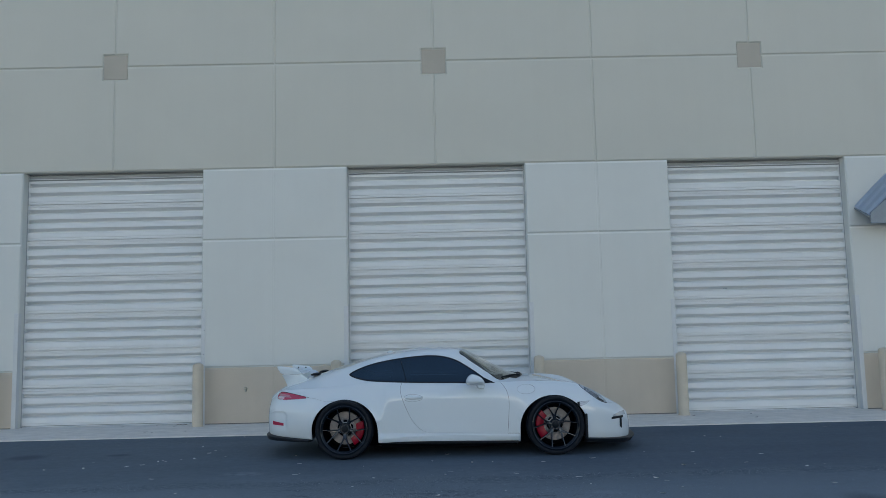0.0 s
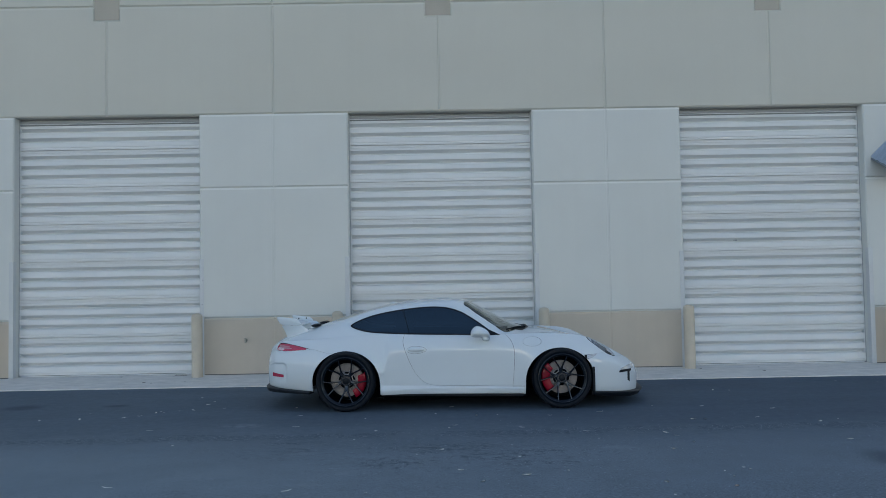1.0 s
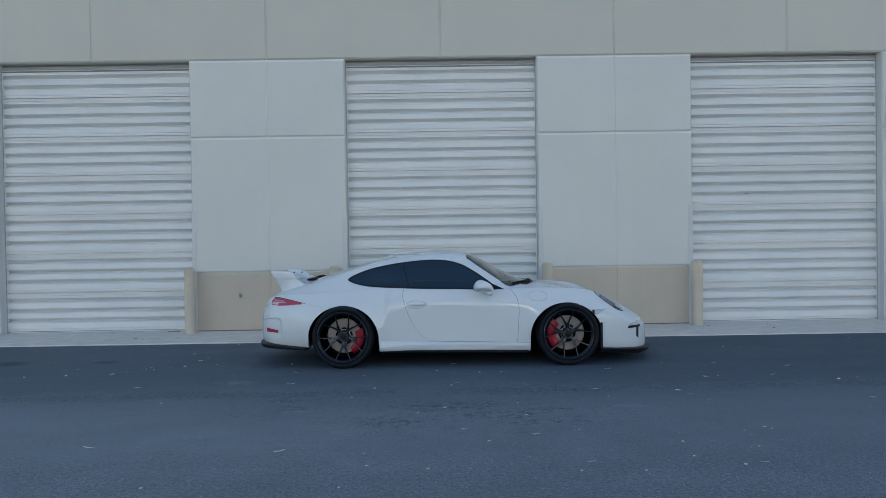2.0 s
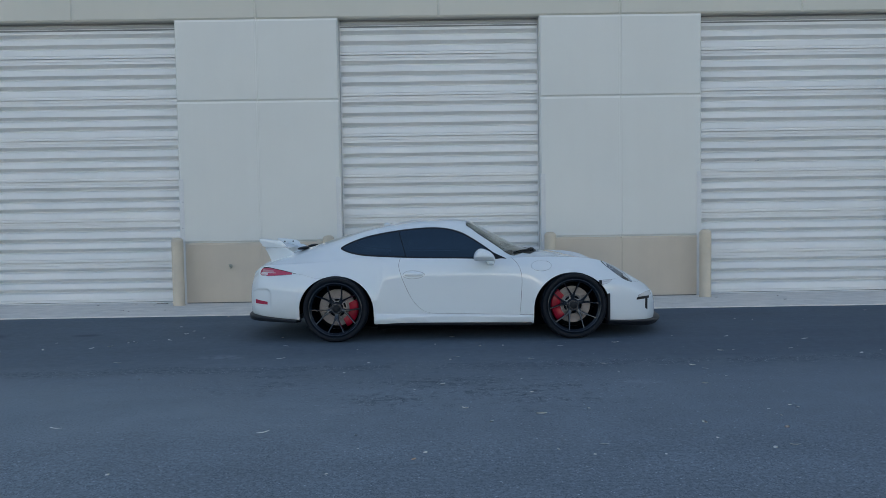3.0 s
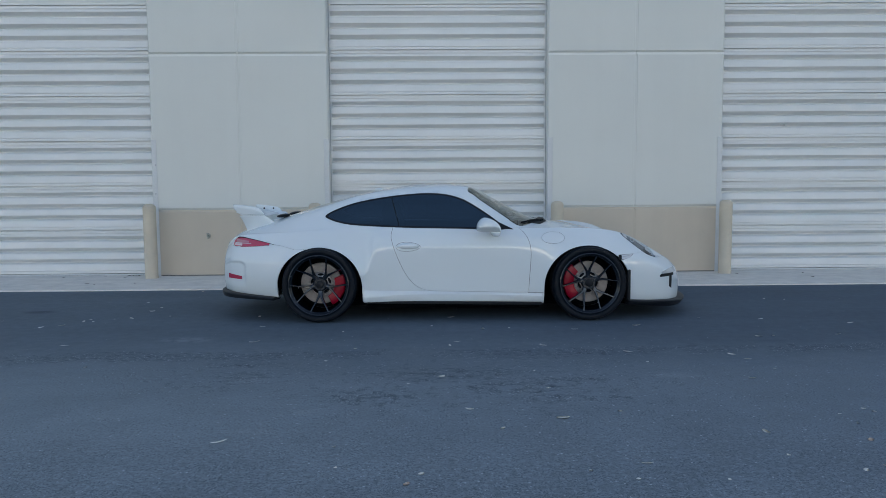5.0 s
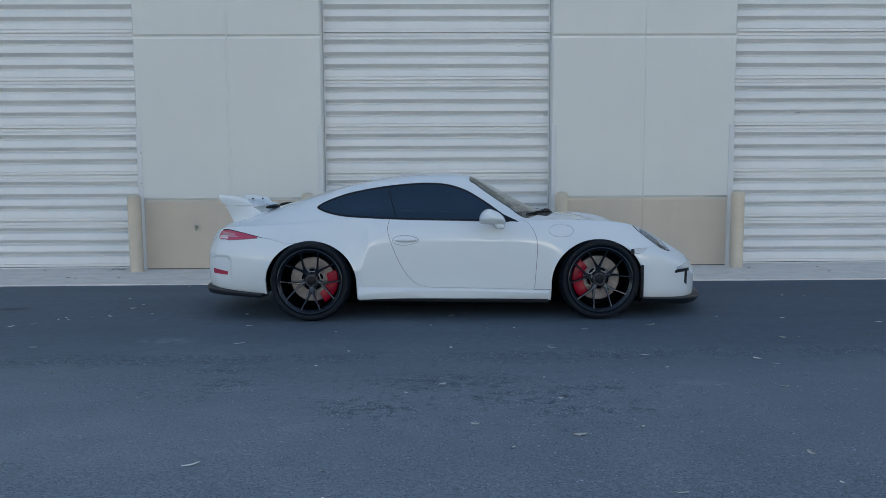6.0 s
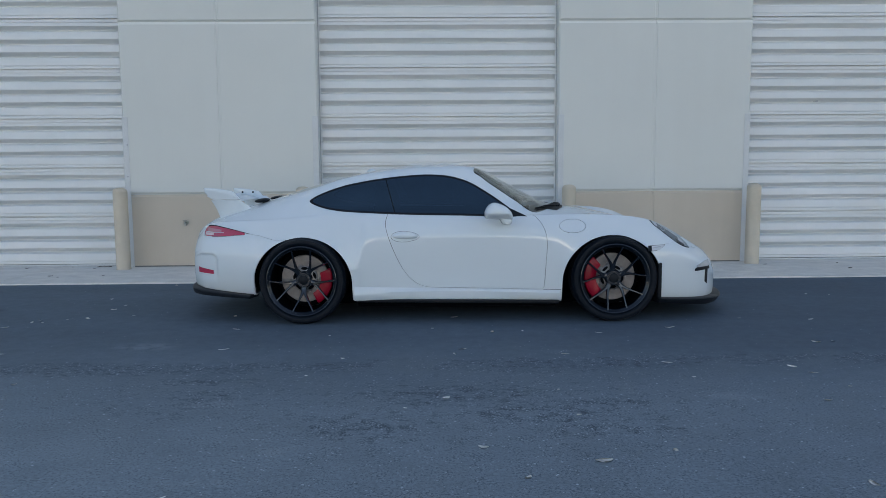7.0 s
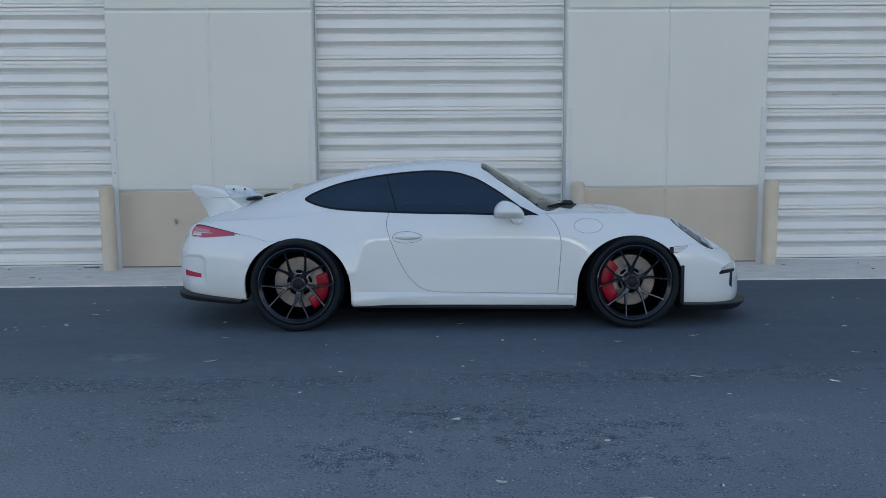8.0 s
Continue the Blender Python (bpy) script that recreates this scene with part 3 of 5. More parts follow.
def build_tap():
    t = thing("hose_tap", pose(-3.14, WALL, 0.538), "small tarnished brass hose tap on the tan base band", "tap")
    part("flange", lathe([(0, 0.0), (0.028, 0.0), (0.03, -0.006), (0.014, -0.01), (0.012, -0.05), (0.0, -0.05)], 20, 'Y'), M_BRASS, t, smooth=40)
    bm = tube([(0, -0.045, 0.0), (0, -0.065, 0.0), (0.012, -0.085, -0.012), (0.014, -0.092, -0.035)], 0.012, 10)
    part("spout", bm, M_BRASS, t, smooth=60)
    bm = lathe([(0, 0.030), (0.022, 0.029), (0.026, 0.025), (0.022, 0.021), (0.006, 0.018), (0.006, 0.0)], 16)
    bmesh.ops.translate(bm, verts=bm.verts, vec=(0, -0.06, 0.008))
    part("handwheel", bm, M_BRASS, t, smooth=40)


build_tap()


def build_awning():
    """A ribbed blue metal awning on the wall past the last door; only its near slope comes into view."""
    a = thing("entrance_awning", pose(0, 0, 0), "blue ribbed metal entrance awning fixed to the wall", "awning")
    x0, y0, z0, rise, run, out = 7.21, WALL - 0.004, 3.35, 1.02, 1.15, 0.40
    for name, sx in (("slope", 1), ("slope", -1)):
        bm = bmesh.new()
        rows = []
        n = 48
        for i in range(n + 1):
            f = i / n
            rib = 0.035 * max(0.0, math.cos(f * 2 * math.pi * 2.5)) ** 0.7
            foot = (x0 if sx > 0 else x0 + 2 * run)
            row = []
            for j in range(9):
                u = j / 8
                bulge = rib + 0.03 * math.sin(math.pi * u)
                row.append(bm.verts.new((foot + sx * run * u - sx * bulge * 0.7, y0 - out * f, z0 - 0.19 * f + rise * u + bulge * 0.7)))
            rows.append(row)
        for p, q in zip(rows, rows[1:]):
            for j in range(8):
                bm.faces.new((p[j], p[j + 1], q[j + 1], q[j]))
        bmesh.ops.solidify(bm, geom=bm.faces, thickness=0.012)
        part(name, bm, M_AWNING, a)
    bm = prism([(x0 + 0.02, z0 - 0.32), (x0 + 2 * run - 0.02, z0 - 0.32), (x0 + 2 * run - 0.02, z0 - 0.15), (x0 + run, z0 + rise - 0.21), (x0 + 0.02, z0 - 0.15)], 0.03)
    bmesh.ops.translate(bm, verts=bm.verts, vec=(0, y0 - out - 0.002, 0))
    part("gable", bm, M_AWNING_TRIM, a, "grey end panel")
    for x in (x0 - 0.012, x0 + 2 * run + 0.012):
        part("edge_trim", tube([(x, y0 + 0.002, z0 - 0.012), (x, y0 - out, z0 - 0.202)], 0.014, 8), M_AWNING_TRIM, a, "dark grey edge trim")
    for x in (x0 + 0.03, x0 + 2 * run - 0.03):
        part("bracket", tube([(x, WALL - 0.003, z0 - 0.02), (x, y0 - out + 0.02, z0 - 0.22)], 0.02, 8), M_AWNING_TRIM, a)


build_awning()


# ---- the car: lengthwise curves, section by section ----
# X runs forward from the rear axle, Z up from the ground, half widths from the centre line.
def curve(xs, vs, soft=0.035):
    """A smooth curve through (x, value): monotone pieces, then lightly rounded."""
    grid = np.linspace(-1.03, 3.475, 2254)
    xs, vs = np.array(xs, float), np.array(vs, float)
    h, d = np.diff(xs), np.diff(vs) / np.diff(xs)
    m = np.zeros_like(vs)
    m[0], m[-1] = d[0], d[-1]
    for i in range(1, len(xs) - 1):
        if d[i - 1] * d[i] > 0:
            w1, w2 = 2 * h[i] + h[i - 1], h[i] + 2 * h[i - 1]
            m[i] = (w1 + w2) / (w1 / d[i - 1] + w2 / d[i])
    k = np.clip(np.searchsorted(xs, grid, side='right') - 1, 0, len(xs) - 2)
    t = (grid - xs[k]) / h[k]
    out = (vs[k] * (2 * t**3 - 3 * t**2 + 1) + h[k] * m[k] * (t**3 - 2 * t**2 + t) + vs[k + 1] * (3 * t**2 - 2 * t**3) + h[k] * m[k + 1] * (t**3 - t**2))
    n = int(soft / 0.002)
    ker = np.exp(-0.5 * (np.arange(-3 * n, 3 * n + 1) / n) ** 2)
    ker /= ker.sum()
    pad = np.concatenate([2 * out[0] - out[3 * n:0:-1], out, 2 * out[-1] - out[-2:-3 * n - 2:-1]])
    sm = np.convolve(pad, ker, 'valid')
    edge = np.clip(np.minimum(grid + 1.03, 3.475 - grid) / 0.12, 0, 1)
    return grid, out * (1 - edge) + sm * edge


TOPZ = curve([-1.03, -1.0, -0.95, -0.9, -0.75, -0.5, -0.278, -0.076, 0.3, 0.6, 0.88, 1.15, 1.35, 1.45, 1.6, 1.8, 2.0, 2.1, 2.25, 2.45, 2.65, 2.85, 3.05, 3.27, 3.4, 3.45, 3.475],
             [0.60, 0.65, 0.712, 0.765, 0.852, 0.925, 0.988, 1.054, 1.156, 1.214, 1.248, 1.253, 1.235, 1.207, 1.128, 1.022, 0.918, 0.893, 0.878, 0.843, 0.795, 0.735, 0.655, 0.545, 0.455, 0.378, 0.31])
BOTZ = curve([-1.03, -0.8, -0.38, 0.39, 2.04, 2.84, 3.3, 3.475], [0.275, 0.256, 0.230, 0.186, 0.166, 0.168, 0.146, 0.14])
WIDE = curve([-1.03, -1.0, -0.95, -0.9, -0.8, -0.7, -0.55, -0.4, -0.2, 0, 0.2, 0.4, 0.6, 0.9, 1.3, 1.7, 2.0, 2.3, 2.5, 2.7, 2.85, 3.0, 3.15, 3.3, 3.4, 3.45, 3.475],
             [0.0, 0.43, 0.565, 0.64, 0.73, 0.785, 0.848, 0.89, 0.920, 0.926, 0.920, 0.905, 0.890, 0.878, 0.872, 0.876, 0.890, 0.905, 0.906, 0.897, 0.872, 0.825, 0.745, 0.61, 0.46, 0.30, 0.0])
WIDEZ = curve([-1.03, -0.9, -0.5, 0, 0.25, 0.41, 0.440, 0.455, 0.468, 0.488, 0.525, 0.60, 1, 1.8, 1.97, 2.04, 2.09, 2.14, 2.20, 2.6, 2.9, 3.1, 3.3, 3.475], [0.44, 0.51, 0.55, 0.53, 0.475, 0.458, 0.460, 0.505, 0.57, 0.640, 0.671, 0.681, 0.684, 0.684, 0.680, 0.660, 0.622, 0.575, 0.56, 0.57, 0.545, 0.48, 0.40, 0.29], 0.016)
BELTY = curve([-1.03, -1.0, -0.95, -0.9, -0.8, -0.7, -0.5, -0.25, 0, 0.3, 0.6, 1.0, 1.4, 1.8, 2.1, 2.4, 2.6, 2.77, 2.9, 3.0, 3.15, 3.3, 3.4, 3.45, 3.475],
              [0.0, 0.27, 0.395, 0.485, 0.605, 0.674, 0.745, 0.782, 0.79, 0.785, 0.79, 0.80, 0.80, 0.79, 0.765, 0.735, 0.725, 0.715, 0.695, 0.665, 0.60, 0.485, 0.36, 0.23, 0.0])
BELTZ = curve([-1.03, -1.0, -0.95, -0.9, -0.8, -0.7, -0.5, -0.25, 0, 0.3, 0.6, 1.0, 1.4, 1.8, 2.1, 2.4, 2.6, 2.77, 2.9, 3.0, 3.15, 3.3, 3.4, 3.475],
              [0.585, 0.640, 0.696, 0.738, 0.780, 0.798, 0.809, 0.818, 0.832, 0.862, 0.868, 0.862, 0.852, 0.846, 0.848, 0.842, 0.830, 0.800, 0.745, 0.690, 0.603, 0.518, 0.442, 0.31])
RAILY = curve([-1.03, -1.0, -0.9, -0.7, -0.4, -0.1, 0.06, 0.3, 0.645, 0.99, 1.2, 1.38, 1.588, 1.838, 2.0, 2.2, 2.6, 2.9, 3.1, 3.3, 3.4, 3.475],
              [0.0, 0.25, 0.45, 0.52, 0.55, 0.585, 0.60, 0.605, 0.58, 0.555, 0.548, 0.553, 0.62, 0.70, 0.67, 0.62, 0.56, 0.52, 0.46, 0.33, 0.22, 0.0], 0.03)
RAILZ = curve([-1.03, -1.0, -0.9, -0.7, -0.4, -0.1, 0.06, 0.3, 0.645, 0.99, 1.2, 1.38, 1.48, 1.588, 1.70, 1.838, 2.0, 2.2, 2.4, 2.6, 2.77, 2.9, 3.1, 3.3, 3.4, 3.475],
              [0.592, 0.645, 0.750, 0.824, 0.905, 0.99, 1.04, 1.118, 1.176, 1.205, 1.212, 1.200, 1.136, 1.062, 0.980, 0.876, 0.864, 0.858, 0.832, 0.795, 0.757, 0.713, 0.620, 0.526, 0.448, 0.31], 0.025)
LAST = 12.0


def at(c, x):
    return np.interp(x, c[0], c[1])


def controls(x):
    """The section's control points at x: thirteen of (half width, height), from the middle of the floor to the middle of the roof."""
    tz, bz, w, wz, by, bzz, ry, rz = (at(c, x) for c in (TOPZ, BOTZ, WIDE, WIDEZ, BELTY, BELTZ, RAILY, RAILZ))
    nose = np.clip((x - 2.7) / 0.6, 0, 1)
    door = np.clip(1 - np.abs(x - 1.2) / 0.9, 0, 1)
    sill = np.clip(1 - np.abs(x - 1.2) / 0.75, 0, 1) ** 0.5
    e2y, e2z = by + 0.10 * (ry - by) - 0.004, bzz + 0.10 * (rz - bzz)
    gy, gz = 0.62 * ry, tz - (tz - rz) * 0.24
    cy = w * (1 - 0.004) - 0.012 * door
    low = w * (1 - 0.02 - 0.03 * (1 - sill) * (1 - nose)) - 0.004 * sill
    up = bzz - wz
    crease = 0.022 * np.minimum(1, w / 0.5)
    pts = [(0 * x, bz + 0.012), (low * 0.80, bz + 0.004), (low - 0.035 * np.minimum(1, w / 0.3), bz), (low, bz + 0.055),
           (cy, 0.42 - 0.10 * nose), (w - 0.001 * door, wz - crease), (w - 0.05 * (w - by), wz + 0.13 * up), (w - (w - by) * (0.32 + 0.06 * nose), wz + up * 0.52), (by, bzz), (e2y, e2z), (ry, rz), (gy, gz), (0 * x, tz)]
    return np.array([np.broadcast_arrays(a, x)[0] for a, b in pts]), np.array([np.broadcast_arrays(b, x)[0] for a, b in pts])


def body_at(x, v):
    """Points of the near half of the body (y negative) at lengths x and section places v in 0..12."""
    x, v = np.asarray(x, float), np.clip(np.asarray(v, float), 0, LAST)
    cy, cz = controls(x)
    cy = np.concatenate([-cy[1:2], cy, -cy[-2:-1]])
    cz = np.concatenate([cz[1:2], cz, cz[-2:-1]])
    k = np.minimum(v.astype(int), int(LAST) - 1)
    f = v - k
    i = np.arange(len(x))
    p = [np.stack([cy[k + j, i], cz[k + j, i]], -1) for j in range(4)]
    t = [np.zeros(len(x))]
    for a, b in zip(p, p[1:]):
        t.append(t[-1] + np.maximum(1e-4, np.linalg.norm(b - a, axis=-1)) ** 0.5)
    u = t[1] + f * (t[2] - t[1])

    def mixp(a, b, ta, tb):
        return a * ((tb - u) / (tb - ta))[:, None] + b * ((u - ta) / (tb - ta))[:, None]
    a1, a2, a3 = mixp(p[0], p[1], t[0], t[1]), mixp(p[1], p[2], t[1], t[2]), mixp(p[2], p[3], t[2], t[3])
    c = mixp(mixp(a1, a2, t[0], t[2]), mixp(a2, a3, t[1], t[3]), t[1], t[2])
    # a shallow pocket in each rear corner of the bumper, under a step
    ax, az = (-0.690 - x) / 0.06, (0.560 + 0.05 * np.minimum(0, x + 0.72) - c[:, 1]) / 0.06
    edge = 1 - np.hypot(np.maximum(0, 1 - ax), np.maximum(0, 1 - az))
    pocket = np.clip(edge / 0.22, 0, 1) * np.clip((c[:, 1] - 0.31) / 0.11, 0, 1)
    pocket = pocket * pocket * (3 - 2 * pocket)
    return np.stack([x, -c[:, 0] * (1 - 0.026 * pocket), c[:, 1]], -1)


def loop(points, per=14, close=True):
    """A rounded outline through a few points."""
    p = np.array(points, float)
    n = len(p)
    out = []
    for i in range(n if close else n - 1):
        a, b, c, d = (p[(i + j) % n] if close else p[min(max(i + j, 0), n - 1)] for j in (-1, 0, 1, 2))
        t = np.linspace(0, 1, per, endpoint=False)[:, None]
        m1, m2 = (c - a) * 0.5, (d - b) * 0.5
        lim = np.linalg.norm(c - b)
        m1, m2 = (m * min(1, 1.2 * lim / max(1e-6, np.linalg.norm(m))) for m in (m1, m2))
        out.append(b * (2 * t**3 - 3 * t**2 + 1) + m1 * (t**3 - 2 * t**2 + t) + c * (3 * t**2 - 2 * t**3) + m2 * (t**3 - t**2))
    return np.concatenate(out)


def signed(poly, q):
    """Distance of points q to a closed outline (negative inside) and the nearest places on it."""
    a, b = poly, np.roll(poly, -1, axis=0)
    best, near = np.full(len(q), 1e9), np.zeros_like(q)
    inside = np.zeros(len(q), bool)
    for p0, p1 in zip(a, b):
        d = p1 - p0
        t = np.clip(((q - p0) @ d) / max(1e-12, d @ d), 0, 1)
        n = p0 + t[:, None] * d
        r = np.linalg.norm(q - n, axis=1)
        m = r < best
        best[m], near[m] = r[m], n[m]
        if p0[1] != p1[1]:
            c = (p0[1] > q[:, 1]) != (p1[1] > q[:, 1])
            inside ^= c & (q[:, 0] < (p1[0] - p0[0]) * (q[:, 1] - p0[1]) / (p1[1] - p0[1]) + p0[0])
    return np.where(inside, -best, best), near


class Skin:
    """The near half of the body as a fine sheet, which outlines cut into panels."""

    def __init__(self):
        ends = 0.5 - 0.5 * np.cos(np.linspace(0, math.pi / 2, 15))
        self.xs = np.concatenate([-1.03 + 0.16 * ends, np.arange(-0.858, 3.30, 0.0125), (3.475 - 0.16 * ends)[::-1]])
        steps = [3, 3, 4, 18, 24, 6, 12, 14, 4, 32, 14, 22]
        self.vs = np.concatenate([k + np.arange(n) / n for k, n in enumerate(steps)] + [[LAST]])
        nx, nv = len(self.xs), len(self.vs)
        self.u = np.repeat(self.xs, nv)
        self.v = np.tile(self.vs, nx)
        self.co = body_at(self.u, self.v)
        self.faces = [(i * nv + j, (i + 1) * nv + j, (i + 1) * nv + j + 1, i * nv + j + 1) for i in range(nx - 1) for j in range(nv - 1)]
        self.tags = [""] * len(self.faces)

    def cut(self, poly, tag, over=("",), plane="xz", lo=2.0, hi=LAST, snap=0.0068):
        """Gives the faces inside an outline a name; the sheet's points are first drawn onto the outline."""
        ax = (0, 2) if plane == "xz" else (0, 1)
        flip = np.array([1, -1]) if plane == "xy" else np.array([1, 1])
        ok = (self.v >= lo) & (self.v <= hi)
        box0, box1 = poly.min(0) - 0.05, poly.max(0) + 0.05
        q = self.co[:, ax] * flip
        ok &= (q[:, 0] > box0[0]) & (q[:, 0] < box1[0]) & (q[:, 1] > box0[1]) & (q[:, 1] < box1[1])
        idx = np.nonzero(ok)[0]
        sd, near = signed(poly, q[idx])
        pick = np.abs(sd) < snap
        ids, goal = idx[pick], near[pick]
        u, v = self.u[ids].copy(), self.v[ids].copy()
        for _ in range(6):
            p = body_at(u, v)[:, ax] * flip
            e = 2e-4
            pu, pv = body_at(u + e, v)[:, ax] * flip, body_at(u, v + e)[:, ax] * flip
            ju, jv, r = (pu - p) / e, (pv - p) / e, goal - p
            det = ju[:, 0] * jv[:, 1] - ju[:, 1] * jv[:, 0]
            det = np.where(np.abs(det) < 1e-5, 1e-5, det)
            u += np.clip((r[:, 0] * jv[:, 1] - r[:, 1] * jv[:, 0]) / det, -0.02, 0.02)
            v += np.clip((ju[:, 0] * r[:, 1] - ju[:, 1] * r[:, 0]) / det, -0.3, 0.3)
        co = body_at(u, v)
        good = np.linalg.norm(co - self.co[ids], axis=1) < 0.014
        self.u[ids[good]], self.v[ids[good]], self.co[ids[good]] = u[good], v[good], co[good]
        dist = np.full(len(self.co), 9.0)
        dist[idx] = signed(poly, self.co[idx][:, ax] * flip)[0]
        dist[np.abs(dist) < 1e-3] = 0.0
        faces, tags = [], []
        for f, g in zip(self.faces, self.tags):
            d = [dist[i] for i in f]
            if g not in over or 9.0 in d or min(d) > 0:
                faces.append(f), tags.append(g)
                continue
            if len(f) == 4 and min(d) < 0 < max(d):
                k = 0 if d[0] == 0 and d[2] == 0 else 1 if d[1] == 0 and d[3] == 0 else -1
                if k >= 0:
                    for tri in ((f[k], f[k + 1], f[k + 2]), (f[k], f[k + 2], f[(k + 3) % 4])):
                        faces.append(tri), tags.append(tag if sum(dist[i] for i in tri) < 0 else g)
                    continue
            faces.append(f), tags.append(tag if sum(d) < 0 else g)
        self.faces, self.tags = faces, tags

    def panel(self, tag, side=1, gap=0.0018, flange=0.016, keep_middle=True, push=0.0):
        """One panel as a bmesh: side 1 is the near half, -1 the far one, 0 both joined. Its free edges turn inwards."""
        bm = bmesh.new()
        lay = bm.verts.layers.float_vector.new("out")
        e = 1e-3
        nrm = np.cross(body_at(self.u + e, self.v) - body_at(self.u - e, self.v), body_at(self.u, self.v + 0.02) - body_at(self.u, self.v - 0.02))
        nrm /= np.maximum(1e-12, np.linalg.norm(nrm, axis=1))[:, None]
        for s in ((1, -1) if side == 0 else (side,)):
            used = {}
            for f, g in zip(self.faces, self.tags):
                if g != tag:
                    continue
                ring = []
                for i in f:
                    if i not in used:
                        x, y, z = self.co[i]
                        used[i] = bm.verts.new((x, y * s, z))
                        used[i][lay] = (nrm[i, 0], nrm[i, 1] * s, nrm[i, 2])
                    if used[i] not in ring:
                        ring.append(used[i])
                if len(ring) > 2:
                    bm.faces.new(ring if s > 0 else list(reversed(ring)))
        bmesh.ops.remove_doubles(bm, verts=bm.verts, dist=2e-4)
        bmesh.ops.dissolve_degenerate(bm, dist=1e-4, edges=bm.edges)
        bm.normal_update()
        for f in bm.faces:
            f.smooth = True
        mid = {v for v in bm.verts if side != 0 and abs(v.co.y) < 1e-4}
        rim = [e for e in bm.edges if e.is_boundary and not (e.verts[0] in mid and e.verts[1] in mid)]
        verts = {v for e in rim for v in e.verts}
        shift = {}
        for v in verts:
            c = Vector()
            for f in v.link_faces:
                c += f.calc_center_median() - v.co
            n = v[lay]
            c -= n * c.dot(n)
            if c.length > 1e-6:
                shift[v] = c.normalized() * gap
        normals = {v: v[lay].copy() for v in verts}
        for v, d in shift.items():
            v.co += d
        if flange:
            ext = bmesh.ops.extrude_edge_only(bm, edges=rim)
            for g in ext["geom"]:
                if isinstance(g, bmesh.types.BMVert):
                    best = min((o for e in g.link_edges for o in (e.other_vert(g),) if o in normals), key=lambda o: (o.co - g.co).length, default=None)
                    if best is not None:
                        n = normals[best].copy()
                        n.z = min(n.z, 0.0) if abs(n.y) > 0.6 else n.z
                        g.co -= n.normalized() * flange
            for e in rim:
                e.smooth = False
        return bm


